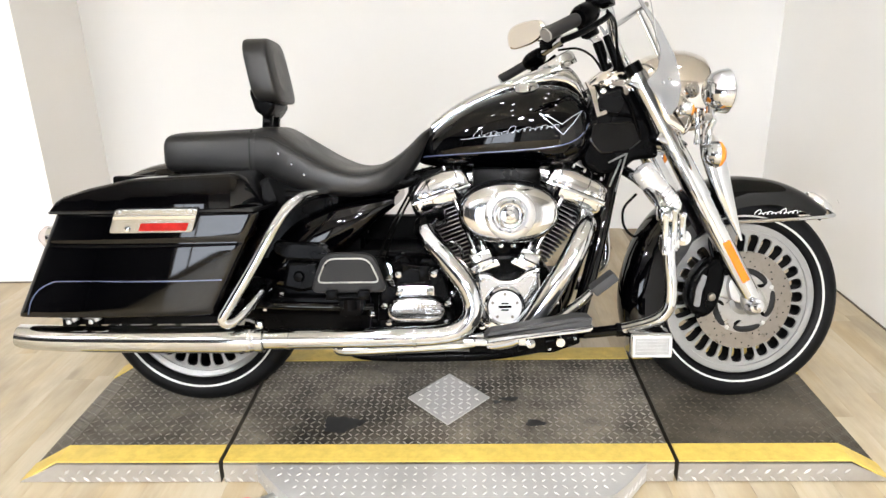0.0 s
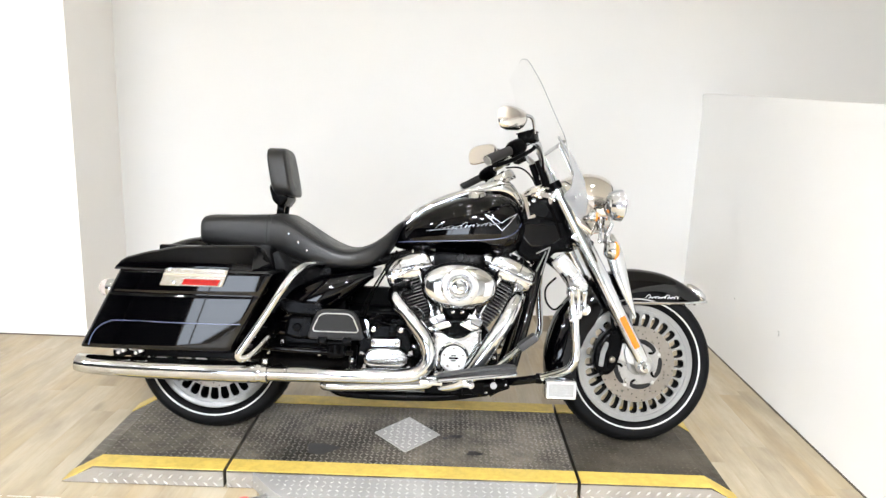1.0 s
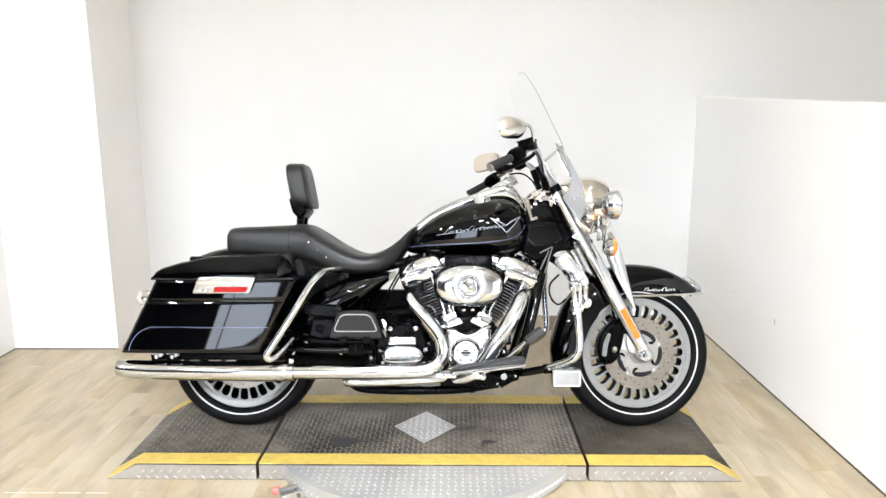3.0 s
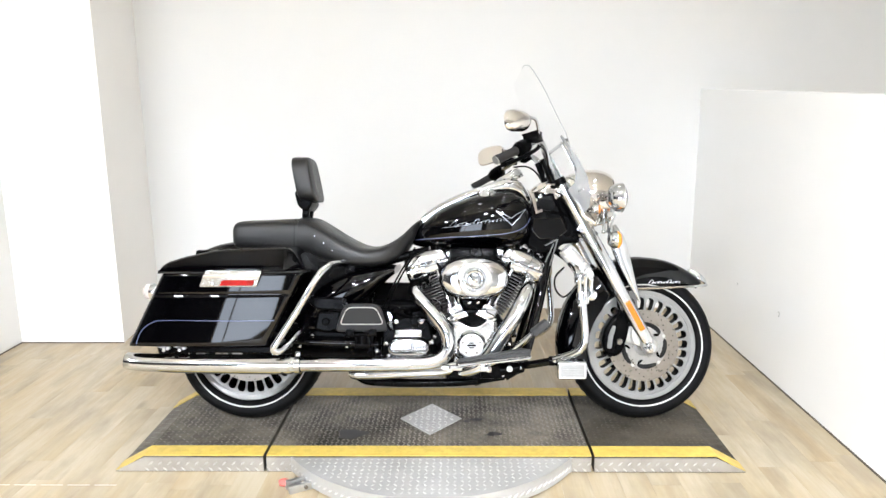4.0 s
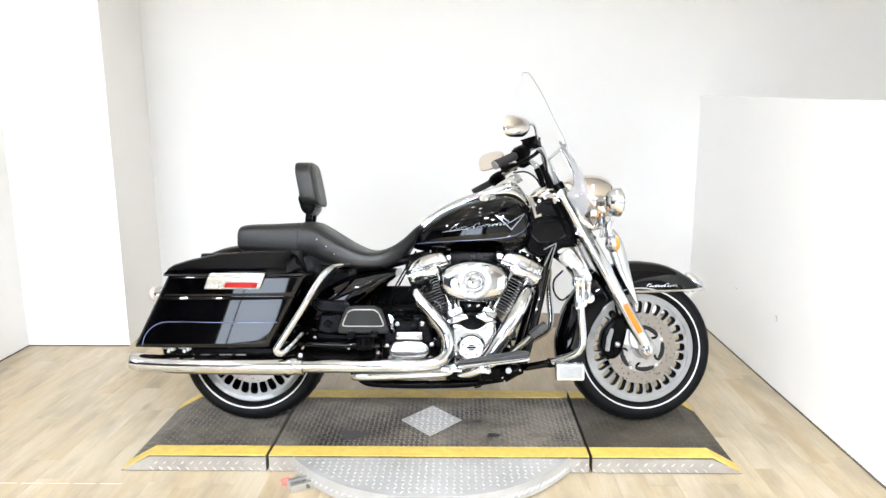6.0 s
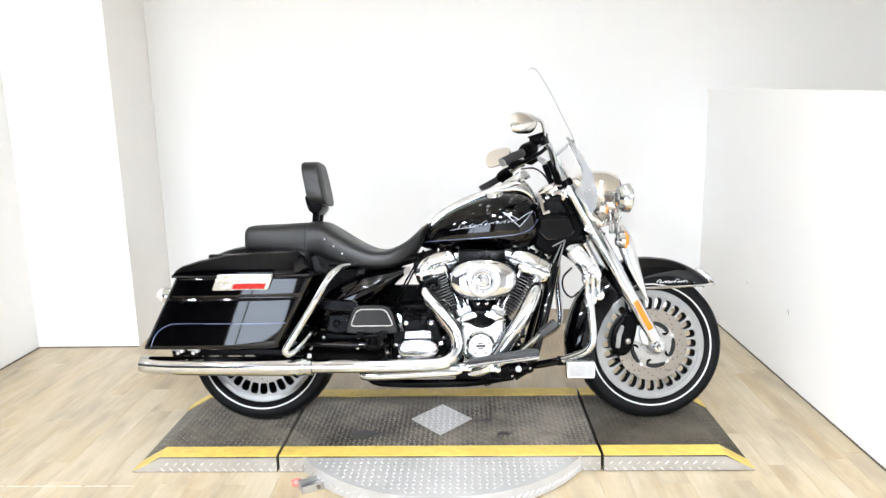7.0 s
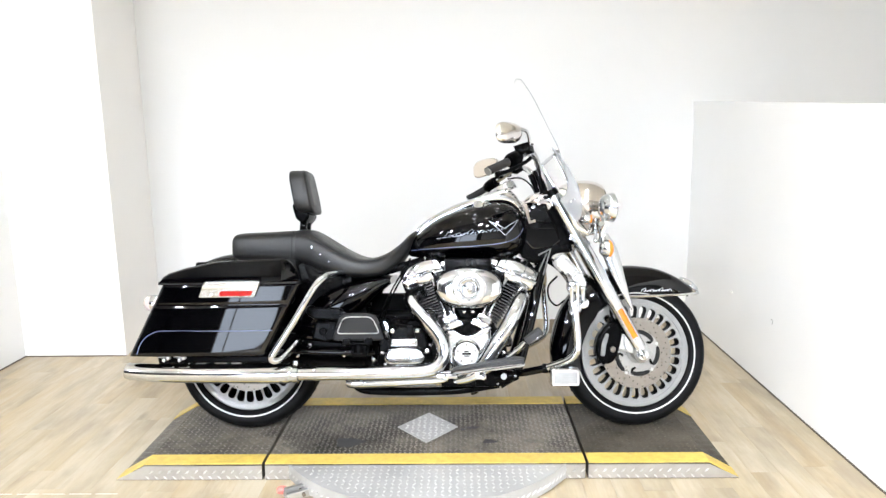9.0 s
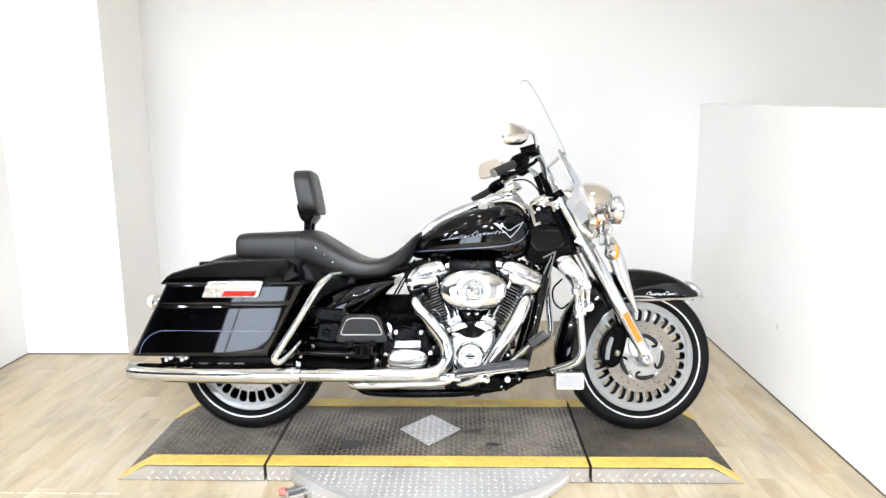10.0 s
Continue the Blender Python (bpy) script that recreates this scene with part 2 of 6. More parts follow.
def prism(profile, y0, y1, bevel=0.0, seg=2):
    """A side-view outline of (x, z), drawn out from y0 to y1."""
    bm = bmesh.new()
    lower = [bm.verts.new((x, y0, z)) for x, z in profile]
    upper = [bm.verts.new((x, y1, z)) for x, z in profile]
    n = len(profile)
    bm.faces.new(lower)
    bm.faces.new(upper[::-1])
    for i in range(n):
        bm.faces.new((lower[i], upper[i], upper[(i + 1) % n], lower[(i + 1) % n]))
    bmesh.ops.recalc_face_normals(bm, faces=bm.faces)
    if bevel:
        rim = [e for e in bm.edges if abs(e.verts[0].co.y - e.verts[1].co.y) < 1e-6]
        bmesh.ops.bevel(bm, geom=rim, offset=bevel, segments=seg, profile=0.6, affect="EDGES")
    return bm


def rounded(points, r, n=4):
    """The outline with each corner rounded off by about r."""
    out = []
    k = len(points)
    for i in range(k):
        p, a, b = Vector(points[i]), Vector(points[i - 1]), Vector(points[(i + 1) % k])
        da, db = (a - p), (b - p)
        ra, rb = min(r, da.length * 0.45), min(r, db.length * 0.45)
        s, e = p + da.normalized() * ra, p + db.normalized() * rb
        for j in range(n + 1):
            t = j / n
            q = s * (1 - t) ** 2 + p * 2 * t * (1 - t) + e * t * t
            out.append((q.x, q.y))
    return out


def spline(points, n=6):
    """Catmull-Rom through points of any dimension."""
    ps = [np.array(p, float) for p in points]
    ps = [2 * ps[0] - ps[1]] + ps + [2 * ps[-1] - ps[-2]]
    out = []
    for i in range(1, len(ps) - 2):
        a, b, c, d = ps[i - 1:i + 3]
        for j in range(n):
            t = j / n
            out.append(0.5 * (2 * b + (c - a) * t + (2 * a - 5 * b + 4 * c - d) * t * t + (3 * b - a - 3 * c + d) * t ** 3))
    out.append(ps[-2])
    return out


def skin(rings, cap=True, closed=True):
    bm = bmesh.new()
    vs = [[bm.verts.new(Vector([float(c) for c in p])) for p in ring] for ring in rings]
    n = len(vs[0])
    for a, b in zip(vs, vs[1:]):
        for i in range(n if closed else n - 1):
            bm.faces.new((a[i], a[(i + 1) % n], b[(i + 1) % n], b[i]))
    if cap:
        bm.faces.new(vs[0][::-1])
        bm.faces.new(vs[-1])
    return bm


def tube(points, r, seg=14, n=6, smooth=True, flat=1.0):
    """A pipe through (x, y, z[, r]) points."""
    pts = spline([(*p, r) if len(p) == 3 else p for p in points], n) if smooth else [np.array((*p, r) if len(p) == 3 else p, float) for p in points]
    rings = []
    up = Vector((0, 1, 0))
    for i, p in enumerate(pts):
        a, b = pts[max(i - 1, 0)], pts[min(i + 1, len(pts) - 1)]
        d = Vector((b - a)[:3]).normalized()
        u = (up - d * up.dot(d))
        if u.length < 1e-3:
            u = d.orthogonal()
        u.normalize()
        v = d.cross(u)
        up = u
        rings.append([Vector(p[:3]) + (u * math.cos(k) * flat + v * math.sin(k)) * p[3] for k in (2 * math.pi * j / seg for j in range(seg))])
    return skin(rings)


def lathe(profile, seg=32, axis="y", at=(0, 0, 0), loop=False):
    """A turned shape: (radius, along) points round an axis."""
    rings = []
    for r, a in profile:
        ring = []
        for k in range(seg):
            c, s = math.cos(2 * math.pi * k / seg) * r, math.sin(2 * math.pi * k / seg) * r
            q = {"x": (a, c, s), "y": (c, a, s), "z": (c, s, a)}[axis]
            ring.append((q[0] + at[0], q[1] + at[1], q[2] + at[2]))
        rings.append(ring)
    if loop:
        rings.append(rings[0])
        bm = skin(rings, cap=False)
        bmesh.ops.remove_doubles(bm, verts=bm.verts, dist=1e-6)
        return bm
    bm = skin(rings, cap=profile[0][0] > 1e-4 and profile[-1][0] > 1e-4)
    bmesh.ops.remove_doubles(bm, verts=bm.verts, dist=1e-6)
    return bm


def rod(a, b, r, seg=12, r2=None):
    return tube([(*a, r), (*b, r if r2 is None else r2)], r, seg, smooth=False)


def body(stations, seg=28, power=0.75, n=5):
    """A rounded body along x: (x, low, high, half width) stations."""
    rings = []
    for x, lo, hi, w in spline(stations, n):
        ring = []
        for k in range(seg):
            a = 2 * math.pi * k / seg
            c, s = math.cos(a), math.sin(a)
            z = (lo + hi) / 2 + (hi - lo) / 2 * math.copysign(abs(s) ** power, s)
            ring.append((x, max(w, 0.003) * math.copysign(abs(c) ** power, c), z))
        rings.append(ring)
    return skin(rings)


# ---- room ----
def slab(name, x0, x1, y0, y1, z0, z1, material, label, category):
    return tagged(part(name, box(x0, x1, y0, y1, z0, z1), material, smooth=False), label, category, kind="structure")


BACK, LEFT, RIGHT, FRONT, HIGH = 1.88, -2.46, 1.68, -8.0, 3.1
WEST, EAST = -6.0, 5.0
# Tones of unseen walls, set for what chrome and black paint reflect.
FARWALL = mat("dark_reflected_wall", (0.032, 0.032, 0.033), 0.7, var=0.06, scale=1.5)
PALE = mat("pale_reflected_wall", (0.46, 0.455, 0.45), 0.6, var=0.05, scale=1.5)
DAY = mat("daylight_beyond_glass", (0.8, 0.88, 1.0), 0.5, emit=10.0)
slab("wall_north", LEFT - 0.12, EAST, BACK, BACK + 0.12, -0.1, HIGH, WALL, "plain white painted wall behind the motorcycle", "wall")
slab("wall_west", LEFT - 0.12, LEFT, 0.2, BACK, -0.1, HIGH, WALL, "plain white painted side wall of the bay", "wall")
# Outer walls are added out of view, toned to shape the reflections.
slab("wall_far_west", WEST - 0.12, WEST, -2.5, BACK, -0.1, HIGH, WALL, "unseen white wall closing the room, light for reflections", "wall")
slab("wall_far_west_front", WEST - 0.12, WEST, FRONT, -2.5, -0.1, HIGH, FARWALL, "unseen dark wall piece added to keep reflections dark", "wall")
slab("wall_far_north", WEST, LEFT - 0.12, 0.2, 0.32, -0.1, HIGH, WALL, "unseen white wall beside the bay, light for reflections", "wall")
slab("wall_south", WEST - 0.12, -3.1, FRONT - 0.12, FRONT, -0.1, HIGH, FARWALL, "unseen dark wall closing the room, dark for reflections", "wall")
slab("wall_south_dark", -0.7, -0.3, FRONT - 0.12, FRONT, -0.1, HIGH, FARWALL, "unseen dark wall strip beside the glazed door, dark for reflections", "wall")
slab("wall_south_east", -0.3, EAST, FRONT - 0.12, FRONT, -0.1, HIGH, PALE, "unseen pale wall closing the room, pale for reflections", "wall")
slab("wall_south_lintel", -3.1, -0.7, FRONT - 0.12, FRONT, 2.25, HIGH, FARWALL, "unseen dark wall over the glazed door, dark for reflections", "wall")
slab("backdrop", -3.5, -0.3, FRONT - 0.5, FRONT - 0.45, -0.1, 2.4, DAY, "bright daylight beyond the glazed door", "backdrop")
slab("wall_east", EAST, EAST + 0.12, FRONT - 0.12, BACK + 0.12, -0.1, HIGH, WALL, "plain painted wall beyond the half wall", "wall")
door = empty("door_1", pose(-1.9, FRONT - 0.06, 0), label="wide glazed door with a dark metal frame letting in daylight", category="door", kind="structure")
for bx0, bx1, bz0, bz1 in ((-1.2, -1.14, 0.0, 2.25), (1.14, 1.2, 0.0, 2.25), (-1.14, 1.14, 2.17, 2.25), (-1.14, 1.14, 0.0, 0.12), (-0.68, -0.63, 0.12, 2.17)):
    part("door_frame", box(bx0, bx1, -0.025, 0.025, bz0, bz1), GROUT, door, smooth=False)
tagged(part("wall_pier", moved(prism([(LEFT, 1.162), (-1.85, 1.162), (-1.935, BACK), (LEFT, BACK)], 0.0, HIGH), Matrix(((1, 0, 0, 0), (0, 0, 1, 0), (0, 1, 0, 0), (0, 0, 0, 1)))), CREAM, smooth=False), "cream-white wall pier, lightened in colour, standing out from the wall", "pier", kind="structure")
def along(z0, k):
    """A box running along the half wall whose top follows a slight slope."""
    return z0 + k * (-3.0), z0 + k * (BACK - 0.002)


def rail(name, x0, x1, low, high, label, category):
    bm = bmesh.new()
    (a0, a1), (b0, b1) = low, high
    vs = [bm.verts.new(p) for p in ((x0, -3.0, a0), (x1, -3.0, a0), (x1, BACK - 0.002, a1), (x0, BACK - 0.002, a1), (x0, -3.0, b0), (x1, -3.0, b0), (x1, BACK - 0.002, b1), (x0, BACK - 0.002, b1))]
    for f in ((0, 3, 2, 1), (4, 5, 6, 7), (0, 1, 5, 4), (1, 2, 6, 5), (2, 3, 7, 6), (3, 0, 4, 7)):
        bm.faces.new([vs[k] for k in f])
    return tagged(part(name, bm, HALF, smooth=False), label, category, kind="structure")


rail("half_wall", RIGHT, RIGHT + 0.12, (-0.1, -0.1), along(1.313, 0.036), "white painted half wall with a flat cap board", "wall")
rail("half_wall_cap", RIGHT - 0.005, RIGHT + 0.128, along(1.313, 0.036), along(1.397, 0.0275), "white painted cap board along the half wall", "trim")
SCUFF = mat("grey_scuff", (0.42, 0.41, 0.4), 0.6, var=0.3, scale=60)
for pts in ([(1.085, 0.378), (1.076, 0.376), (1.068, 0.37)], [(0.565, 0.362), (0.557, 0.367), (0.549, 0.36), (0.548, 0.35), (0.553, 0.342)]):
    tagged(part("wall_scuff", tube([(RIGHT - 0.0004, y, z, 0.0022) for y, z in pts], 0.002, 6, 4, flat=0.4), SCUFF), "small grey scuff on the white half wall", "scuff")
slab("ceiling", WEST - 0.12, EAST + 0.12, -3.0, BACK + 0.12, HIGH, HIGH + 0.1, CEIL, "plain white ceiling over the bay", "ceiling")
# Rear ceiling is added out of view, grey for contrast in reflected chrome.
slab("ceiling_workshop", WEST - 0.12, EAST + 0.12, FRONT - 0.12, -3.0, HIGH, HIGH + 0.1, DULL, "unseen ceiling behind the bay, grey for reflections", "ceiling")
floor = slab("floor", WEST, EAST, FRONT, BACK, -0.1, -0.004, GROUT, "light oak wood-look plank floor", "floor")


def ceiling_light(x, y, r, glow, label):
    lamp = empty("ceiling_light", pose(x, y, HIGH), label=label, category="ceiling light", group="ceiling lights")
    part("ring", lathe([(r, -0.02), (r + 0.006, -0.024), (r + 0.018, -0.018), (r + 0.02, 0.0), (r, 0.0)], 28, "z", loop=True), SATIN, lamp, "thin metal ring")
    part("diffuser", lathe([(0.0001, -0.014), (r * 0.8, -0.0135), (r - 0.001, -0.011), (r - 0.001, -0.002), (0.0001, -0.002)], 28, "z"), glow, lamp, "glowing diffuser")


for lx, ly in ((-0.5, -2.6), (0.5, -2.4), (1.3, -2.6), (-1.0, -1.3), (-0.4, -1.35), (0.45, -1.2), (1.1, -1.3), (-0.3, -0.2), (0.5, -0.1), (1.1, -0.3), (0.1, -1.9), (-0.5, 0.72), (0.55, 0.75)):
    ceiling_light(lx, ly, 0.05, LAMP, "small round recessed ceiling spot in a metal ring")
# Large lamps added out of view to brighten walls and bike from the front.
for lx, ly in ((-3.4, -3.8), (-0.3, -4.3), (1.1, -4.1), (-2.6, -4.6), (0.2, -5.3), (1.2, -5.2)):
    ceiling_light(lx, ly, 0.12, LAMP_FILL, "large round fill lamp with a bright diffuser, added out of view")
# Thin dark strips drawn along the joint of wall and floor.
for name, x0, x1, y0, y1 in (("floor_line_east", RIGHT - 0.004, RIGHT, -3.0, BACK), ("floor_line_pier", LEFT, -1.85, 1.158, 1.162), ("floor_line_west", LEFT, LEFT + 0.004, 0.2, 1.158)):
    slab(name, x0, x1, y0, y1, 0.0, 0.007, GAPLINE, "thin dark line where wall meets floor", "trim")
wall_box = empty("wall_box", pose(2.943, BACK, 2.006), label="small black box with a pale seam high on the wall", category="wall box")
part("housing", box(-0.087, -0.05, -0.05, -0.002, 0.0, 0.26, 0.003), FIN, wall_box)
part("housing", box(-0.042, 0.087, -0.05, -0.002, 0.0, 0.26, 0.003), FIN, wall_box)
part("seam", box(-0.05, -0.042, -0.046, -0.002, 0.004, 0.256), CAST, wall_box, "pale seam strip", smooth=False)

# ---- platform ----
TOP, PF, PB, PE, PS, GAP = 0.065, -0.328, 0.325, 1.2, 0.622, 0.006


def tread(width, depth, step, lug, high, seed):
    """Raised lugs of tread plate over a rectangle, alternating in direction."""
    vs, fs = [], []
    rng = random.Random(seed)
    nx, ny = int(width / step), int(depth / step)
    for i in range(nx):
        for j in range(ny):
            cx, cy = (i + 0.5) * width / nx, (j + 0.5) * depth / ny
            a = radians(45 if (i + j) % 2 else -45) + rng.uniform(-0.03, 0.03)
            c, s = math.cos(a), math.sin(a)
            k = len(vs)
            for u, v, w in ((-lug, 0, 0), (0, -lug * 0.3, 0), (lug, 0, 0), (0, lug * 0.3, 0), (-lug * 0.45, 0, high), (lug * 0.45, 0, high)):
                vs.append((cx + u * c - v * s, cy + u * s + v * c, w))
            fs += [(k, k + 1, k + 4), (k + 1, k + 5, k + 4), (k + 1, k + 2, k + 5), (k + 2, k + 3, k + 5), (k + 3, k + 4, k + 5), (k + 3, k, k + 4)]
    return vs, fs


def stuff_mesh(name, vs, fs, material, parent, m=None, label=""):
    me = bpy.data.meshes.new(name)
    me.from_pydata(vs, [], fs)
    me.materials.append(material)
    ob = new(name, me)
    ob.parent = parent
    if m is not None:
        ob.matrix_basis = m
    ob["kind"] = "stuff"
    if label:
        ob["label"] = label
    return ob


platform = empty("display_platform", pose(0, 0, 0), label="low steel tread-plate display platform with yellow painted edges", category="platform")
RAMP = 1.085


def platform_section(x0, x1, slope):
    """One plate of the platform: its box, yellow edge stripes and tread. slope: -1 or 1 where that end ramps down."""
    a, b = (x0 + (GAP if slope >= 0 else 0)), (x1 - (GAP if slope <= 0 else 0))
    outline = [(a, 0.0), (b, 0.0), (b, TOP), (a, TOP)]
    if slope < 0:
        outline = [(a, 0.0), (b, 0.0), (b, TOP), (-RAMP, TOP)]
    if slope > 0:
        outline = [(a, 0.0), (b, 0.0), (RAMP, TOP), (a, TOP)]
    plate = part("plate", prism(outline, PF, PB, 0.0015, 1), PLATE if slope < 1 else PLATE_DULL, platform, smooth=False)
    t0, t1 = (-RAMP if slope < 0 else a), (RAMP if slope > 0 else b)
    for y0, y1 in ((PF + 0.001, PF + 0.078), (PB - 0.082, PB - 0.001)):
        e = 0.0035
        top = [(t0, TOP - 0.002), (t1, TOP - 0.002), (t1, TOP + e), (t0, TOP + e)]
        if slope:
            d = slope * PE
            inner = slope * RAMP
            top = [(t0 if slope > 0 else t1, TOP + e), (inner, TOP + e), (d, e + 0.001), (d - slope * 0.004, 0.0), (inner, TOP - 0.002), (t0 if slope > 0 else t1, TOP - 0.002)]
        part("edge_stripe", prism(top, y0, y1), YELLOW, plate, "worn yellow safety paint stripe", smooth=False)
    step, lug, high = {-1: (0.022, 0.0105, 0.0021), 0: (0.02, 0.01, 0.0026), 1: (0.022, 0.01, 0.0015)}[slope]
    vs, fs = tread(t1 - t0, PB - PF - 0.165, step, lug, high, 3)
    stuff_mesh("tread_pattern", vs, fs, LUG if slope < 1 else WORN, plate, pose(t0, PF + 0.08, TOP))
    if slope:
        length = math.hypot(PE - RAMP, TOP)
        vs, fs = tread(length, PB - PF - 0.165, step, lug, high, 4)
        ang = math.degrees(math.atan2(TOP, PE - RAMP))
        stuff_mesh("tread_pattern", vs, fs, LUG if slope < 1 else WORN, plate, pose(RAMP, PF + 0.08, TOP, 0, ang, 0) if slope > 0 else pose(-PE, PF + 0.08, 0.0, 0, -ang, 0))
    face = part("front_face", prism([(x * 0.9995, max(z - 0.006, 0.004)) for x, z in outline], PF - 0.003, PF + 0.001), SKIRT, plate, "dull tread-plate skirt", smooth=False)
    vs, fs = [], []
    n = int((t1 - t0) / 0.034)
    for i in range(n):
        for row, z in enumerate((0.012, 0.036)):
            cx = t0 + (i + 0.25 + 0.5 * row) * (t1 - t0) / n
            s = 1 if row else -1
            k = len(vs)
            for u, v, w in ((-0.012, 0, 0), (0, -0.0042, 0), (0.012, 0, 0), (0, 0.0042, 0), (-0.006, 0, 0.004), (0.006, 0, 0.004)):
                q = radians(42 if row else -42)
                vs.append((cx + u * math.cos(q) - v * math.sin(q), PF - 0.003 - w, z + u * math.sin(q) + v * math.cos(q)))
            fs += [(k, k + 1, k + 4), (k + 1, k + 5, k + 4), (k + 1, k + 2, k + 5), (k + 2, k + 3, k + 5), (k + 3, k + 4, k + 5), (k + 3, k, k + 4)]
    stuff_mesh("tread_pattern", vs, fs, SKIRT_LUG, plate)
    return plate


platform_section(-PE, -PS, -1)
middle = platform_section(-PS, PS, 0)
platform_section(PS, PE, 1)

# diamond inlay of bright tread plate, turned by 45 degrees
inlay = part("diamond_inlay", prism(rounded([(-0.13, 0), (0, -0.15), (0.13, 0), (0, 0.15)], 0.004), TOP - 0.002, TOP + 0.004, 0.001, 1), PLATE_BRIGHT, middle, "bright tread-plate diamond inlay", smooth=False)
inlay.data.transform(Matrix(((1, 0, 0, 0), (0, 0, 1, -0.003), (0, 1, 0, 0), (0, 0, 0, 1))))
vs, fs = tread(0.3, 0.3, 0.024, 0.011, 0.003, 5)
keep, kf = [], []
for k in range(0, len(vs), 6):
    cx, cy = vs[k + 4][0] / 2 + vs[k + 5][0] / 2 - 0.15, vs[k + 4][1] / 2 + vs[k + 5][1] / 2 - 0.15
    if abs(cx) / 0.117 + abs(cy) / 0.137 < 1:
        b0 = len(keep)
        keep += [(x - 0.15, y - 0.153, z) for x, y, z in vs[k:k + 6]]
        kf += [tuple(i - k + b0 for i in f) for f in fs[k:k + 6]]
stuff_mesh("tread_pattern", keep, kf, PALE_LUG, inlay, pose(0, 0, TOP + 0.004))


def stain(x, y, rx, ry, seed):
    rng = random.Random(seed)
    bm = bmesh.new()
    n = 28
    ws = [1 + 0.16 * math.sin(3 * k * 2 * math.pi / n + seed) + rng.uniform(-0.12, 0.1) for k in range(n)]
    bm.faces.new([bm.verts.new((x + rx * w * math.cos(2 * math.pi * k / n), y + ry * w * math.sin(2 * math.pi * k / n), TOP + 0.0027)) for k, w in enumerate(ws)])
    part("oil_stain", bm, OIL, middle, "dark oil stain", smooth=False)


stain(-0.315, -0.148, 0.06, 0.042, 1)
stain(0.258, -0.146, 0.028, 0.018, 2)
stain(0.19, -0.012, 0.03, 0.012, 5)
stain(0.15, -0.03, 0.012, 0.01, 8)

# round turntable plate that stands out under the front edge
TR = 0.625
turn = empty("turntable_plate", pose(0.01, 0, 0), label="round bright tread-plate turntable in front of the platform", category="turntable")
half = math.acos(-PF / TR) - 0.004
arc = [(TR * math.sin(-half + 2 * half * k / 48), -TR * math.cos(-half + 2 * half * k / 48)) for k in range(49)]
swap = Matrix(((1, 0, 0, 0), (0, 0, 1, 0), (0, 1, 0, 0), (0, 0, 0, 1)))
part("plate", moved(prism([(x, min(y, PF - 0.008)) for x, y in arc], 0.006, TOP - 0.001, 0.002, 2), swap), PLATE_BRIGHT, turn, smooth=False)
part("rim_lip", skin([[(x * q, min(y * q, PF - 0.009), TOP - 0.001 + h) for q, h in ((1.0, -0.003), (1.0, 0.002), (0.985, 0.002), (0.985, -0.003))] for x, y in arc]), PLATE_BRIGHT, turn, smooth=False)
vs, fs = tread(2 * TR, TR, 0.026, 0.0085, 0.0018, 9)
keep, kf = [], []
for k in range(0, len(vs), 6):
    cx, cy = (vs[k + 4][0] + vs[k + 5][0]) / 2 - TR, (vs[k + 4][1] + vs[k + 5][1]) / 2 - TR
    if math.hypot(cx, cy) < TR - 0.025 and cy < PF - 0.02:
        b0 = len(keep)
        keep += [(x - TR, y - TR, z) for x, y, z in vs[k:k + 6]]
        kf += [tuple(i - k + b0 for i in f) for f in fs[k:k + 6]]
for k in range(46):
    a = -half + 2 * half * (k + 0.5) / 46
    c, s = math.sin(a), -math.cos(a)
    b0 = len(keep)
    for u, v, w in ((-0.011, -0.008, 0), (0.003, -0.003, 0), (0.011, 0.008, 0), (-0.003, 0.003, 0), (-0.005, -0.0035, 0.003), (0.005, 0.0035, 0.003)):
        keep.append((c * (TR + w) + -s * u, s * (TR + w) + c * u, 0.032 - TOP + v))
    kf += [tuple(i + b0 for i in f) for f in ((0, 1, 4), (1, 5, 4), (1, 2, 5), (2, 3, 5), (3, 4, 5), (3, 0, 4))]
stuff_mesh("tread_pattern", keep, kf, PALE_LUG, turn, pose(0, 0, TOP - 0.001))

# small clamp with a red grip lying beside the turntable
clamp = empty("floor_clamp", pose(-0.463, -0.444, 0.0, 0, 0, 30), label="small steel clamp with a red plastic grip on the floor", category="clamp")
part("grip", tube([(-0.068, 0.04, 0.018, 0.009), (-0.058, 0.038, 0.019, 0.0145), (-0.044, 0.034, 0.019, 0.0145), (-0.035, 0.03, 0.018, 0.009)], 0.015, 12), ORANGE, clamp, "faded red plastic grip")
part("jaw", join(box(-0.05, 0.05, -0.03, -0.012, 0.0, 0.03, 0.004), box(-0.05, 0.06, 0.006, 0.024, 0.0, 0.034, 0.004)), SATIN, clamp)
part("pin", rod((0.01, -0.04, 0.018), (0.01, 0.035, 0.018), 0.007), STEEL, clamp)
part("spring", rod((-0.04, -0.01, 0.012), (0.05, -0.01, 0.012), 0.006), BLACK, clamp)

# faint white chalk dashes on the floor
for i in range(7):
    tagged(part("floor_mark", box(-1.83 + i * 0.1, -1.748 + i * 0.1, -0.432, -0.4285, 0.0008, 0.0018), CHALK, smooth=False), "short white chalk dash on the wood floor", "floor mark", group="chalk dashes")

# ---- motorcycle ----
# built upright and then leaned on its side stand; x forward, y to its left, z up from the tyres' ground
bike = empty("motorcycle", Matrix.Translation((0, 0.03, TOP)) @ pose(0, 0, 0, -10.5), label="black touring motorcycle with chrome engine leaning on its side stand", category="motorcycle")
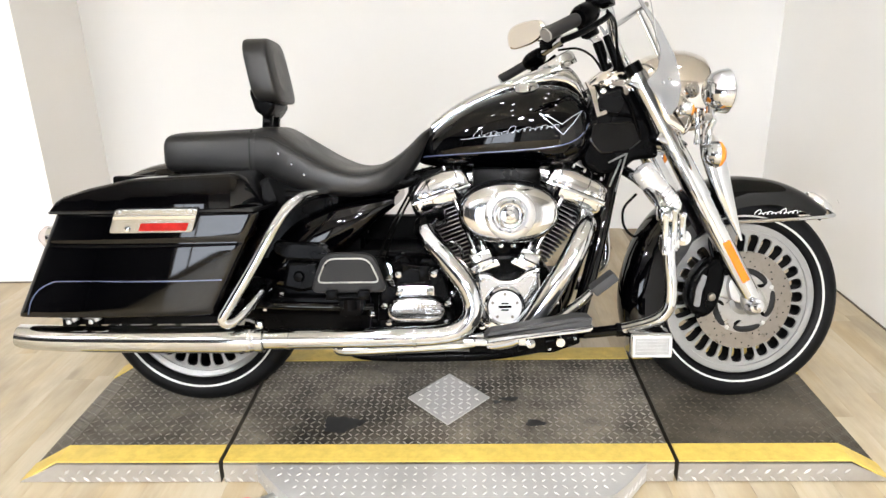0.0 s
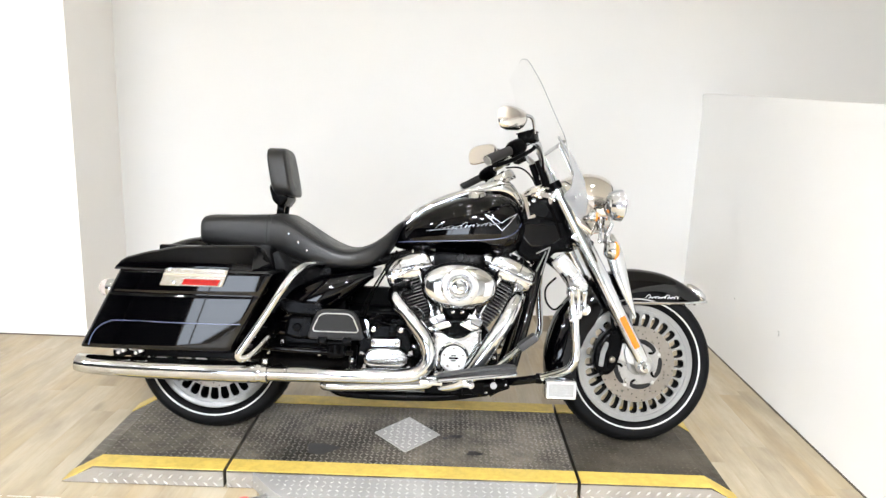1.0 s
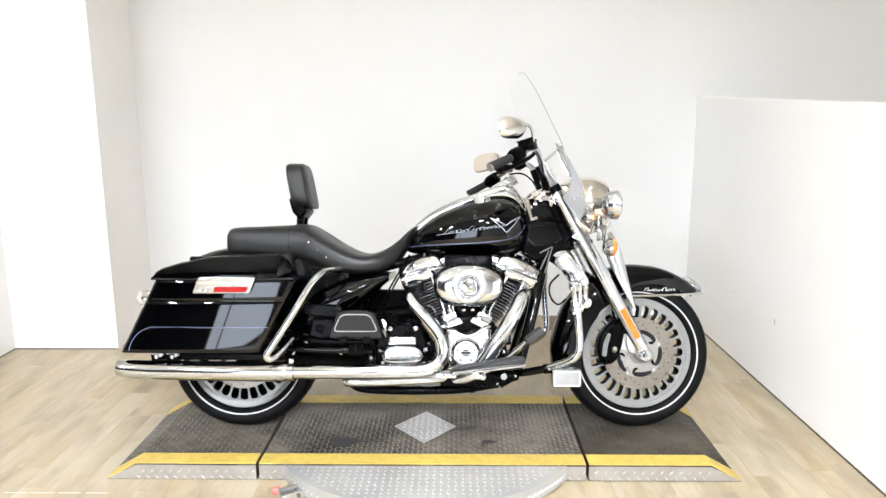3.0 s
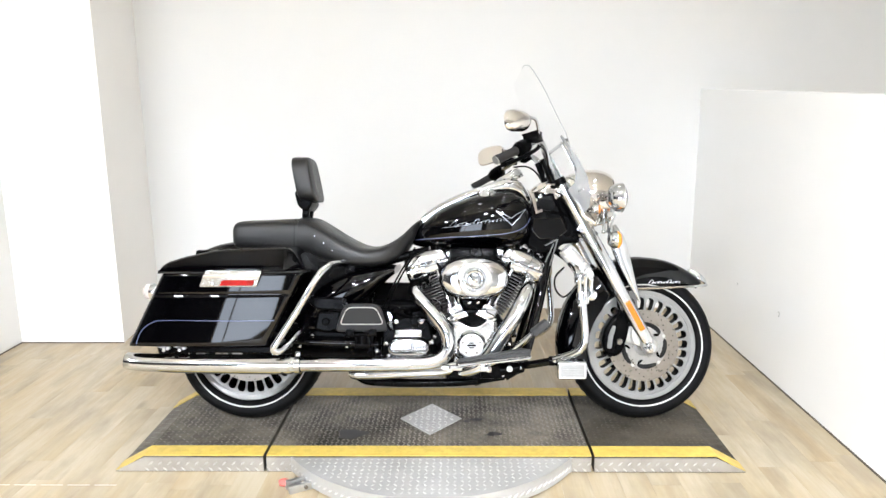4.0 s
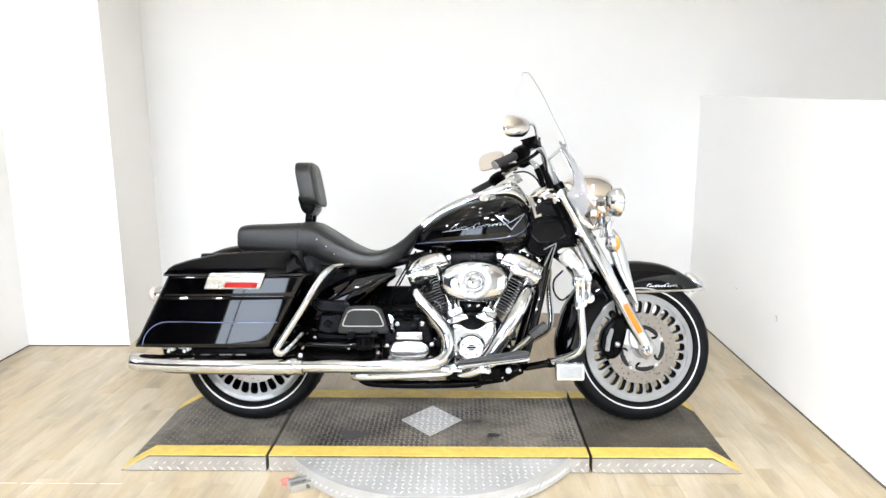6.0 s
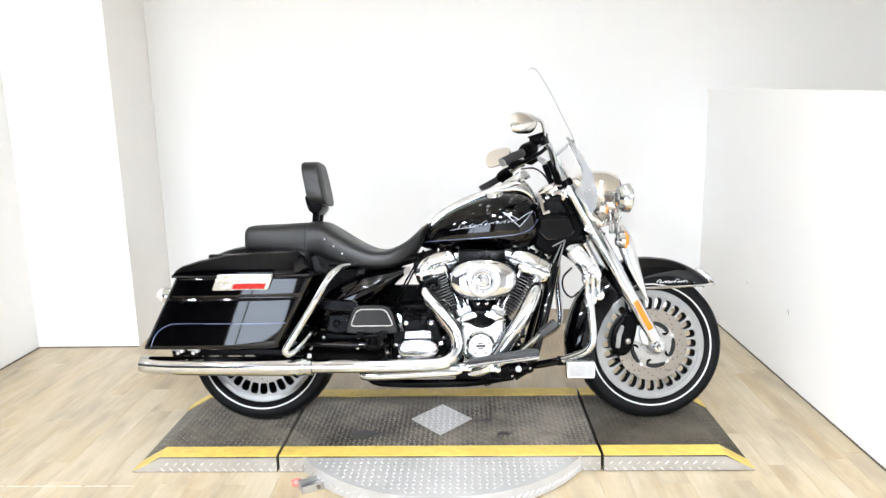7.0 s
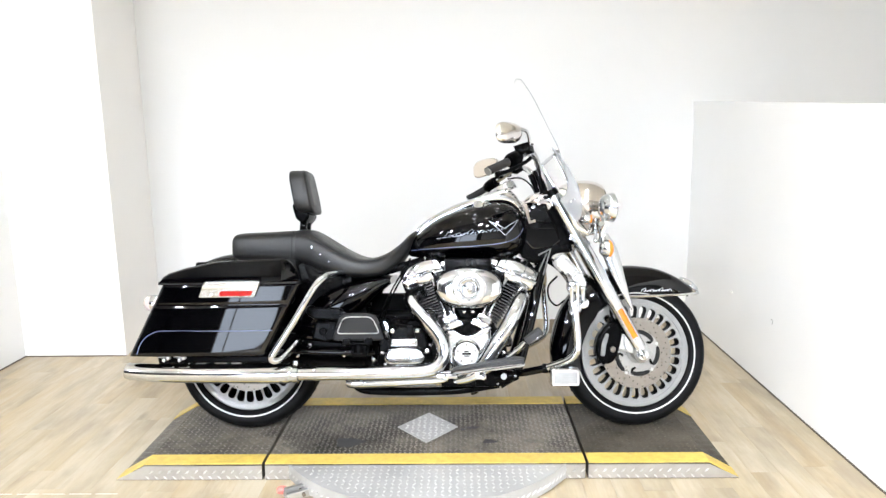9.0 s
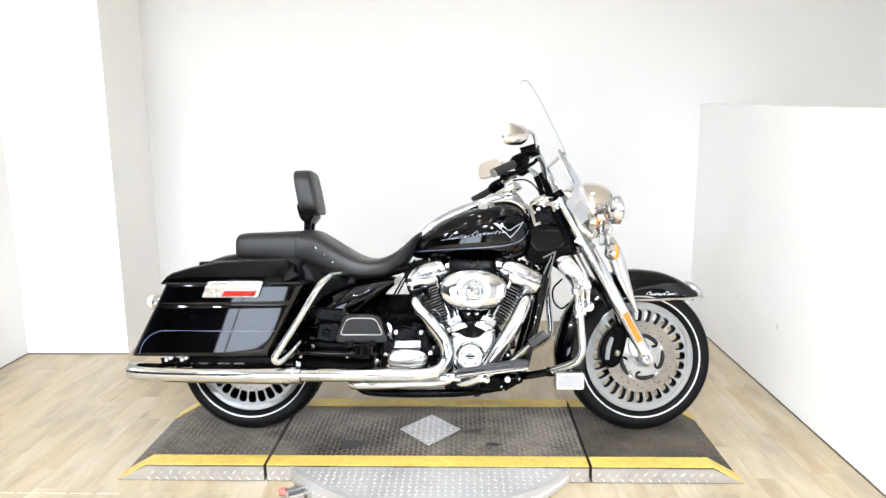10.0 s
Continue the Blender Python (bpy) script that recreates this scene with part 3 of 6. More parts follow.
NECK, RAKE, STEER = Vector((0.56, 0, 0.86)), radians(30.5), radians(4.5)
AXIS = Vector((-math.sin(RAKE), 0, math.cos(RAKE)))
STEERED = Matrix.Translation(NECK) @ Matrix.Rotation(STEER, 4, AXIS) @ Matrix.Translation(-NECK)


def bp(name, bm, material, parent=None, label="", smooth=True, angle=40, steer=False):
    if steer:
        moved(bm, STEERED)
    return part(name, bm, material, parent or bike, label, smooth, angle)


def mirrored(make):
    """Both sides: make(side) with side -1 for the right."""
    for side in (-1, 1):
        make(side)


# wheels
def slotted(r0, r1, s0, s1, count, depth, fill=0.66, m=8):
    """A wheel's web with radial slots from s0 to s1."""
    bm = bmesh.new()
    half = math.pi / count
    phis = sorted({2 * math.pi * k / (4 * m) for k in range(4 * m)} | {math.atan2(b, a) % (2 * math.pi) for a in (-1, 1) for b in (-1, 1)})
    rows = []
    for u in range(count):
        mid = 2 * half * u
        for side in (-1, 1):
            inner, outer = [], []
            for p in phis:
                c, s = math.cos(p), math.sin(p)
                k = 1 / max(abs(c), abs(s))
                th, rr = mid + half * c * k, (r0 + r1) / 2 + (r1 - r0) / 2 * s * k
                outer.append(bm.verts.new((rr * math.cos(th), side * depth / 2, rr * math.sin(th))))
                e = 0.72
                cs, ss = math.copysign(abs(c) ** e, c), math.copysign(abs(s) ** e, s)
                rr = (s0 + s1) / 2 + (s1 - s0) / 2 * ss
                th = mid + half * fill * cs * (0.75 + 0.35 * (rr - s0) / (s1 - s0))
                inner.append(bm.verts.new((rr * math.cos(th), side * depth / 2 * 0.8, rr * math.sin(th))))
            n = len(phis)
            for i in range(n):
                bm.faces.new((outer[i], outer[(i + 1) % n], inner[(i + 1) % n], inner[i]))
            rows.append(inner)
        a, b = rows[-2:]
        for i in range(len(a)):
            bm.faces.new((a[i], a[(i + 1) % len(a)], b[(i + 1) % len(a)], b[i]))
    bmesh.ops.remove_doubles(bm, verts=bm.verts, dist=1e-5)
    return bm


def wheel(name, at, radius, width, steer, disc_side):
    """Cast wheel with its tyre, white stripe, hub and brake disc."""
    x, z = at
    w = width / 2
    rim_r = radius - 0.088
    here = (x, 0, z)
    face_y = -w * 0.66
    web = slotted(0.115, rim_r - 0.008, 0.128, rim_r - 0.023, 28, 0.008, 0.84)
    moved(web, Matrix.Translation((x, face_y, z)))
    rim = join(lathe([(rim_r + 0.006, -w * 0.8), (rim_r - 0.002, -w * 0.8), (rim_r - 0.012, face_y - 0.008), (rim_r - 0.014, face_y + 0.008), (rim_r + 0.006, face_y + 0.008)], 80, "y", here, loop=True), web)
    ob = bp(name, rim, SILVER, None, "silver cast wheel with many radial slots", steer=steer, angle=35)
    bp("rim_lip", lathe([(rim_r - 0.006, -w * 0.79), (rim_r + 0.002, -w * 0.83), (rim_r + 0.007, -w * 0.8), (rim_r + 0.004, -w * 0.74)], 80, "y", here, loop=True), SILVER, ob, "silver rim lip", steer=steer)
    pocket = slotted(0.115, rim_r - 0.009, 0.128, rim_r - 0.024, 28, 0.05, 0.84)
    moved(pocket, Matrix.Translation((x, face_y + 0.03, z)))
    bp("slot_pocket", pocket, MATTE, ob, "black web behind the silver face", steer=steer, angle=35)
    if not steer:
        bp("drive_pulley", lathe([(0.03, 0.03), (0.206, 0.03), (0.208, 0.035), (0.208, 0.075), (0.03, 0.075)], 48, "y", here), MATTE, ob, "black belt pulley")
    # Black here stands in for the shade inside the rim.
    bp("rim_barrel", lathe([(rim_r - 0.004, face_y + 0.008), (rim_r - 0.022, -0.01), (rim_r - 0.022, 0.02), (rim_r - 0.004, w * 0.7), (rim_r + 0.008, w * 0.74), (rim_r + 0.008, face_y + 0.008)], 72, "y", here, loop=True), BLACK, ob, "rim barrel, coloured black for the shade inside", steer=steer)
    bp("inner_web", lathe([(0.11, -0.004), (0.15, 0.012), (0.15, 0.016), (0.11, 0.004)], 56, "y", here, loop=True), BLACK, ob, steer=steer)
    prof = [(rim_r + 0.008, -w * 0.7), (rim_r + 0.02, -w * 0.86), (radius - 0.05, -w * 0.98), (radius - 0.028, -w), (radius - 0.012, -w * 0.82), (radius - 0.003, -w * 0.5), (radius, -w * 0.1)]
    prof = prof + [(r, -a) for r, a in prof[::-1]]
    tyre = bp("tyre", lathe(prof, 80, "y", here, loop=True), RUBBER, ob, "black rubber tyre with a thin white sidewall line", steer=steer, angle=60)
    grooves = bmesh.new()
    for k in range(56):
        a = 2 * math.pi * k / 56
        for side in (-1, 1):
            b = box(-0.004, 0.004, side * w * 0.2 - w * 0.14, side * w * 0.2 + w * 0.14, radius - 0.004, radius + 0.0003)
            moved(b, Matrix.Translation(here) @ Matrix.Rotation(a + side * 0.02, 4, "Y") @ Matrix.Rotation(0.5 * side, 4, "Z"))
            grooves = join(grooves, b)
    gr = bp("tread_groove", grooves, BLACKOUT, tyre, steer=steer, smooth=False)
    gr["kind"] = "stuff"
    for side in (-1, 1):
        r = radius - 0.06
        bp("sidewall_line", lathe([(r, side * w * 0.962), (r + 0.0052, side * w * 0.99), (r + 0.0052, side * (w * 0.99 + 0.0012)), (r, side * (w * 0.962 + 0.0012))], 80, "y", here, loop=True), WHITE, tyre, "thin white line", steer=steer)
    bp("hub", lathe([(0.03, -0.085), (0.042, -0.08), (0.046, -0.03), (0.046, 0.03), (0.042, 0.08), (0.03, 0.085)], 40, "y", here), SILVER, ob, steer=steer)
    bp("hub_plate", lathe([(0.045, face_y + 0.03), (0.118, face_y + 0.004), (0.12, face_y + 0.008), (0.045, face_y + 0.036)], 48, "y", here, loop=True), BLACK, ob, steer=steer)
    for side in disc_side:
        y = side * 0.072
        d = bp("brake_disc", lathe([(0.098, y - 0.003), (0.147, y - 0.003), (0.148, y), (0.147, y + 0.003), (0.098, y + 0.003)], 64, "y", here, loop=True), STEEL, ob, "drilled steel brake disc", steer=steer)
        # Dark dots on the solid disc stand in for shaded holes.
        holes = bmesh.new()
        for k in range(40):
            a = 2 * math.pi * k / 40
            r = 0.106 + 0.0115 * (k % 4)
            holes = join(holes, lathe([(0.0001, y + side * 0.0031), (0.0026, y + side * 0.0034), (0.0026, y + side * 0.001)], 8, "y", (x + r * math.cos(a), 0, z + r * math.sin(a))))
        h = bp("vent_hole", holes, BLACKOUT, d, steer=steer)
        h["kind"] = "stuff"
        bp("disc_carrier", lathe([(0.03, y - 0.005), (0.06, y - 0.007), (0.09, y - 0.0045), (0.098, y - 0.003), (0.098, y + 0.003), (0.09, y + 0.0045), (0.06, y + 0.007), (0.03, y + 0.005)], 48, "y", here, loop=True), CARRIER, d, "dull steel disc carrier", steer=steer)
        # Dark inlays on the solid carrier stand in for shade in its openings.
        for k in range(5):
            a = 2 * math.pi * k / 5 + 0.3
            for s2 in (-1, 1):
                pts = [(x + r * math.cos(a - b), y + s2 * 0.004, z + r * math.sin(a - b), q) for r, b, q in ((0.091, 0.0, 0.003), (0.0905, 0.1, 0.0075), (0.0885, 0.35, 0.0095), (0.087, 0.65, 0.0095), (0.084, 0.86, 0.008), (0.08, 0.95, 0.003))]
                bp("carrier_opening", tube(pts, 0.008, 10, 4, flat=0.5), BLACKOUT, d, "dark curved inlay drawn as an opening", steer=steer)
                pts = [(x + r * math.cos(a - b), y + s2 * 0.0055, z + r * math.sin(a - b), q) for r, b, q in ((0.08, 0.93, 0.003), (0.071, 0.9, 0.006), (0.063, 0.8, 0.0055), (0.059, 0.62, 0.002))]
                bp("carrier_hollow", tube(pts, 0.006, 8, 4, flat=0.4), BLACK, d, "dark curved inlay drawn as a hollow", steer=steer)
            q = lathe([(0.0001, y - 0.0065), (0.006, y - 0.006), (0.0075, y - 0.003), (0.0075, y + 0.003), (0.0001, y + 0.0065)], 10, "y", (x + 0.093 * math.cos(a + 0.12), 0, z + 0.093 * math.sin(a + 0.12)))
            bp("carrier_rivet", q, SATIN, d, "polished rivet", steer=steer)
    return ob


FA, RA = (0.878, 0.309), (-0.757, 0.31)
wheel("front_wheel", FA, 0.309, 0.13, True, (-1, 1))
wheel("rear_wheel", RA, 0.31, 0.17, False, (-1,))


# front fender: a curved shell over the tyre
def fender(at, r, halfw, a0, a1, skirt, flare, n=40, m=14, thick=0.004):
    rings = []
    for i in range(n + 1):
        t = i / n
        a = a0 + (a1 - a0) * t
        ring = []
        for off in (0, -thick):
            row = []
            for j in range(m + 1):
                u = -1 + 2 * j / m
                b = u * math.pi / 2
                rr = r + flare(t) - skirt(t) * (1 - abs(math.cos(b)) ** 0.55) + off * (1 if abs(u) < 1 else 0)
                row.append((at[0] + rr * math.cos(a), (halfw + off) * math.copysign(abs(math.sin(b)) ** 0.75, u), at[1] + rr * math.sin(a)))
            ring += row if off == 0 else row[::-1]
        rings.append(ring)
    return skin(rings)


ff = bp("front_fender", fender(FA, 0.352, 0.078, radians(46.5), radians(196), lambda t: 0.05 + 0.085 * min(1, t * 1.6) * (1 if t < 0.62 else 1 - 0.35 * (t - 0.62) / 0.38), lambda t: 0.018 * math.sin(math.pi * min(t * 1.3, 1)) + 0.02 * max(0, 0.25 - t) * 4), PAINT, None, "gloss black deep-skirted front fender", steer=True, angle=60)

# saddlebags


def edge_drop(e, r):
    """How far a rounded edge falls back at a distance e from it."""
    return 0.0 if e >= r else r - math.sqrt(max(0.0, r * r - (r - e) ** 2))


def bag_shell(side):
    """A gently bowed case with rounded edges and one shallow crease."""
    steps = [0, 0.001, 0.003, 0.006, 0.011, 0.018, 0.03, 0.05]
    rings = []
    zs = [0.356 + e for e in steps] + [0.413 + 0.01 * k for k in range(12)] + [0.531, 0.538, 0.543, 0.547, 0.551, 0.555, 0.559, 0.563, 0.57, 0.58, 0.592, 0.606, 0.613, 0.62, 0.626, 0.63, 0.632]
    for z in zs:
        t = (z - 0.356) / 0.276
        left, right = -1.135 + 0.134 * t, -0.604 + 0.142 * t
        wide = right - left
        cols = steps + [0.05 + (wide - 0.1) * k / 18 for k in range(1, 18)] + [wide - e for e in steps[::-1]]
        row = []
        for u in cols:
            bow = 0.25 * (u - wide / 2) ** 2
            crease = 0.0022 * math.exp(-((z - 0.553) / 0.007) ** 2)
            drop = edge_drop(u, 0.022) + edge_drop(wide - u, 0.016) + edge_drop(z - 0.356, 0.014) + edge_drop(0.632 - z, 0.006)
            row.append((left + u, side * (0.395 - bow - crease - drop), z))
        rings.append([(left, side * 0.165, z)] + row + [(right, side * 0.165, z)])
    return skin(rings)


def bag_lid(side):
    """The lid: a sloping top and a chamfered front corner."""
    rings = []
    tops = [(-1.004, 0.641), (-1.0, 0.652), (-0.99, 0.664), (-0.968, 0.677), (-0.9, 0.6965), (-0.79, 0.718), (-0.66, 0.7245), (-0.54, 0.728), (-0.532, 0.728), (-0.52, 0.7245), (-0.507, 0.715), (-0.49, 0.681), (-0.474, 0.643)]
    for x, top in tops:
        front = max(0.0, x + 0.535)
        o = 0.401 - 1.1 * front - 0.25 * (x + 0.78) ** 2
        h = top - 0.638
        pts = [(0.165, 0.638), (0.165, top - min(0.01, h * 0.5)), (0.175, top)]
        lean = 0.09 * max(0, h - 0.02)
        pts += [(o - lean - 0.02, top), (o - lean - 0.008, top - min(0.002, h * 0.2)), (o - lean - 0.001, top - min(0.008, h * 0.45)), (o - 0.1 * lean, 0.638 + min(0.024, h * 0.5)), (o, 0.638 + min(0.012, h * 0.3)), (o, 0.638 + min(0.003, h * 0.1)), (o - 0.003, 0.638)]
        rings.append([(x, side * y, z) for y, z in pts])
    return skin(rings)


def saddlebag(side):
    bag = bp("saddlebag", bag_shell(side), PAINT, None, "gloss black hard saddlebag", angle=50)
    lid = bp("lid", bag_lid(side), PAINT, bag, angle=35)
    bp("seam", prism(rounded([(-1.008, 0.6315), (-1.008, 0.6385), (-0.478, 0.6385), (-0.478, 0.6315)], 0.002), min(side * 0.17, side * 0.388), max(side * 0.17, side * 0.388)), BLACKOUT, bag, smooth=False)
    bp("hinge_tab", box(-1.032, -1.006, side * 0.3 - 0.03, side * 0.3 + 0.03, 0.628, 0.642, 0.003), CHROME, bag)
    ys = side * 0.3945

    def on_bag(px, pz):
        t = (pz - 0.356) / 0.276
        u = px - (-0.864 + 0.136 * t)
        return side * (0.3963 - 0.25 * u * u)

    stripe = [(-1.087, ys, 0.366), (-1.075, ys, 0.395), (-1.05, ys, 0.425), (-1.015, ys, 0.443), (-0.98, ys, 0.448), (-0.8, ys, 0.447), (-0.68, ys, 0.446), (-0.573, ys, 0.446)]
    bp("pinstripe", tube([(x, on_bag(x, z), z) for x, _, z in [(a - 0.008 if a < -0.9 else a, b, c + 0.008 if c > 0.38 else c) for a, b, c in stripe]], 0.0021, 6, 5, flat=0.25), BLUE, bag, "thin blue-grey pinstripe")
    tilt = Matrix.Translation((0, ys, 0.615)) @ Matrix.Rotation(-side * radians(9), 4, "X") @ Matrix.Translation((0, -ys, -0.615))
    plate = bp("reflector_plate", moved(prism(rounded([(-0.850, 0.583), (-0.824, 0.646), (-0.610, 0.646), (-0.634, 0.583)], 0.01), min(ys - side * 0.012, ys + side * 0.012), max(ys - side * 0.012, ys + side * 0.012), 0.003, 2), tilt), LATCH, bag, "brushed chrome latch plate")
    yp = ys + side * 0.012
    bp("plate_ridge", moved(prism(rounded([(-0.834, 0.619), (-0.830, 0.629), (-0.617, 0.629), (-0.621, 0.619)], 0.003), min(yp - side * 0.002, yp + side * 0.003), max(yp - side * 0.002, yp + side * 0.003), 0.001, 1), tilt), CHROME, plate)
    bp("reflector", moved(prism(rounded([(-0.771, 0.589), (-0.762, 0.609), (-0.639, 0.609), (-0.648, 0.589)], 0.003), min(yp - side * 0.002, yp + side * 0.004), max(yp - side * 0.002, yp + side * 0.004), 0.001, 1), tilt), RED, plate, "red reflector")
    bp("key_lock", moved(lathe([(0.0001, side * 0.006), (0.007, side * 0.005), (0.008, 0)], 14, "y", (-0.799, yp, 0.594)), tilt), CHROME, plate)
    for px in (-0.812, -0.632):
        bp("screw", moved(lathe([(0.0001, side * 0.003), (0.004, side * 0.0025), (0.005, 0)], 10, "y", (px, yp, 0.639)), tilt), SATIN, plate)


mirrored(saddlebag)

# rear fender, tail light and rear details between the bags
bp("rear_fender", fender(RA, 0.4, 0.115, radians(55), radians(185), lambda t: 0.16, lambda t: 0.05 * math.sin(math.pi * t)), PAINT, None, "gloss black rear fender", angle=60)
tail = bp("rear_turn_signal", lathe([(0.0001, 0.03), (0.02, 0.026), (0.03, 0.012), (0.033, -0.005), (0.024, -0.03), (0.0001, -0.038)], 24, "x", (-1.085, -0.24, 0.553)), CHROME, None, "chrome rear turn signal with a pale lens")
moved_lens = lathe([(0.031, -0.006), (0.03, -0.02), (0.018, -0.034), (0.0001, -0.04)], 24, "x", (-1.089, -0.24, 0.553))
bp("lens", moved_lens, TAIL, tail, "pale lens")
bp("signal_bar", rod((-1.1, -0.26, 0.55), (-1.1, 0.26, 0.55), 0.012), CHROME)
for bx, bz, br in ((-0.745, 0.735, 0.014), (-0.772, 0.728, 0.011)):
    bp("fender_bolt", lathe([(0.0001, -0.014), (br * 0.85, -0.011), (br, 0.0)], 16, "y", (bx, -0.115, bz)), CHROME)

# bag support brackets under the bag
for bx in (-1.0, -0.94):
    bp("bag_bracket", box(bx - 0.02, bx + 0.02, -0.36, -0.3, 0.325, 0.36, 0.006), BLACK)
    bp("bracket_bolt", lathe([(0.0001, -0.006), (0.006, -0.005), (0.007, 0)], 12, "y", (bx, -0.36, 0.34)), SATIN)
    bp("bracket_clip", prism(rounded([(bx - 0.024, 0.35), (bx - 0.02, 0.36), (bx + 0.02, 0.36), (bx + 0.026, 0.346), (bx + 0.012, 0.338), (bx + 0.008, 0.35)], 0.003), -0.364, -0.35, 0.002, 1), SATIN)
bp("bag_rail", prism(rounded([(-1.03, 0.325), (-1.03, 0.352), (-0.55, 0.352), (-0.55, 0.325)], 0.01), -0.34, -0.16, 0.006), BLACK)

# saddle
bp("pillion", body([(-0.806, 0.752, 0.79, 0.12), (-0.798, 0.724, 0.822, 0.145), (-0.77, 0.716, 0.834, 0.155), (-0.66, 0.708, 0.838, 0.165), (-0.56, 0.7, 0.842, 0.172), (-0.53, 0.7, 0.842, 0.172)], 36, 0.42), VINYL, None, "black vinyl passenger seat", angle=60)
bp("rider_seat", body([(-0.533, 0.69, 0.846, 0.172), (-0.49, 0.684, 0.846, 0.178), (-0.455, 0.672, 0.829, 0.186), (-0.39, 0.654, 0.788, 0.195), (-0.33, 0.643, 0.752, 0.198), (-0.27, 0.64, 0.727, 0.195), (-0.215, 0.642, 0.725, 0.186), (-0.16, 0.654, 0.744, 0.165), (-0.11, 0.69, 0.779, 0.13), (-0.07, 0.746, 0.818, 0.095), (-0.042, 0.802, 0.838, 0.06)], 36, 0.5), VINYL, None, "black vinyl bucket rider seat", angle=60)
bp("seat_strap", skin([[(x, y * k, z) for k, x in ((1.0, -0.5455), (1.0, -0.541))] for y, z in [(-0.1755, 0.69), (-0.1775, 0.76), (-0.172, 0.813), (-0.14, 0.841), (0, 0.8445), (0.14, 0.841), (0.1775, 0.76)]], cap=False, closed=False), BLACKOUT, None, "dark seat seam")
for sx, sz in ((-0.458, 0.772), (-0.422, 0.742), (-0.388, 0.712)):
    s = bp("stud", lathe([(0.0001, -0.0035), (0.0035, -0.003), (0.0045, 0.0)], 12, "y", (sx, -0.192, sz)), CHROME, None, "small chrome stud")

SEAT = [(-0.533, 0.69, 0.846, 0.172), (-0.49, 0.684, 0.846, 0.178), (-0.455, 0.672, 0.829, 0.186), (-0.39, 0.654, 0.788, 0.195), (-0.33, 0.643, 0.752, 0.198), (-0.27, 0.64, 0.727, 0.195), (-0.215, 0.642, 0.725, 0.186), (-0.16, 0.654, 0.744, 0.165), (-0.11, 0.69, 0.779, 0.13), (-0.07, 0.746, 0.818, 0.095), (-0.042, 0.802, 0.838, 0.06)]
for lift, r in ((0.82, 0.0016),):
    pts = []
    for x, lo, hi, w in spline(SEAT, 3)[1:-2]:
        u = lift * 2 - 1
        q = abs(u) ** 2
        pts.append((x, -w * max(0.0, 1 - q * q) ** 0.25 - 0.0006, (lo + hi) / 2 + (hi - lo) / 2 * u))
    bp("seat_piping", tube(pts, r, 6, 1, smooth=False), VINYL)

# passenger backrest
rings = []
for d, f in ((-0.038, 0.7), (-0.036, 0.9), (-0.031, 0.975), (-0.024, 1.0), (0.024, 1.0), (0.03, 0.995), (0.034, 0.97), (0.037, 0.9), (0.039, 0.6)):
    ring = []
    for k in range(56):
        cs, sn = math.cos(2 * math.pi * k / 56), math.sin(2 * math.pi * k / 56)
        v = math.copysign(abs(sn) ** 0.5, sn) * f
        u = math.copysign(abs(cs) ** 0.42, cs) * f * (1 - 0.05 * v)
        z = 1.007 + 0.093 * v
        ring.append((-0.523 - 0.2 * (z - 1.0) + d + 0.006 * (1 - u * u), 0.118 * u, z))
    rings.append(ring)
bp("backrest_pad", skin(rings), SHEEN, None, "black vinyl passenger backrest pad", angle=40)
bp("backrest_shell", prism(rounded([(-0.563, 0.948), (-0.553, 0.962), (-0.495, 0.925), (-0.488, 0.903), (-0.515, 0.868), (-0.548, 0.893)], 0.012), -0.085, 0.085, 0.012, 3), BLACK)
for k in (-1, 1):
    bp("backrest_post", prism(rounded([(-0.535, 0.9), (-0.505, 0.9), (-0.512, 0.83), (-0.54, 0.83)], 0.006), k * 0.04 - 0.01, k * 0.04 + 0.01, 0.003), BLACK)
bp("post_bolt", lathe([(0.0001, -0.006), (0.01, -0.004), (0.012, 0.0)], 12, "y", (-0.524, -0.05, 0.862)), BLACK)

# fuel tank
TANK = [(-0.082, 0.742, 0.762, 0.02), (-0.07, 0.73, 0.785, 0.055), (-0.03, 0.72, 0.826, 0.095), (0.05, 0.712, 0.885, 0.135), (0.15, 0.706, 0.928, 0.16), (0.25, 0.704, 0.952, 0.17), (0.33, 0.707, 0.955, 0.166), (0.385, 0.722, 0.93, 0.148), (0.415, 0.75, 0.89, 0.115), (0.43, 0.79, 0.845, 0.05)]
tank = bp("fuel_tank", body(TANK, 40, 0.72, 6), PAINT, None, "gloss black fuel tank with a blue-grey pinstripe", angle=60)


def tank_y(x, z):
    """How far out the tank's right side lies at (x, z)."""
    rows = spline(TANK, 6)
    q = min(rows, key=lambda r: abs(r[0] - x))
    u = max(-0.999, min(0.999, (z - (q[1] + q[2]) / 2) / ((q[2] - q[1]) / 2)))
    s = abs(u) ** (1 / 0.72)
    return -q[3] * max(0.0, 1 - s * s) ** (0.72 / 2)


def on_tank(points, r, name, material, label="", flat=0.3, n=4, out=0.001):
    pts = [(x, tank_y(x, z) - out, z) for x, z in [tuple(p) for p in spline(points, n)]]
    return bp(name, tube(pts, r, 6, 1, smooth=False, flat=flat), material, tank, label)


on_tank([(-0.06, 0.752), (0.0, 0.757), (0.1, 0.763), (0.2, 0.768), (0.3, 0.776), (0.36, 0.79), (0.395, 0.815), (0.41, 0.842)], 0.002, "pinstripe", BLUE, "thin blue-grey pinstripe")
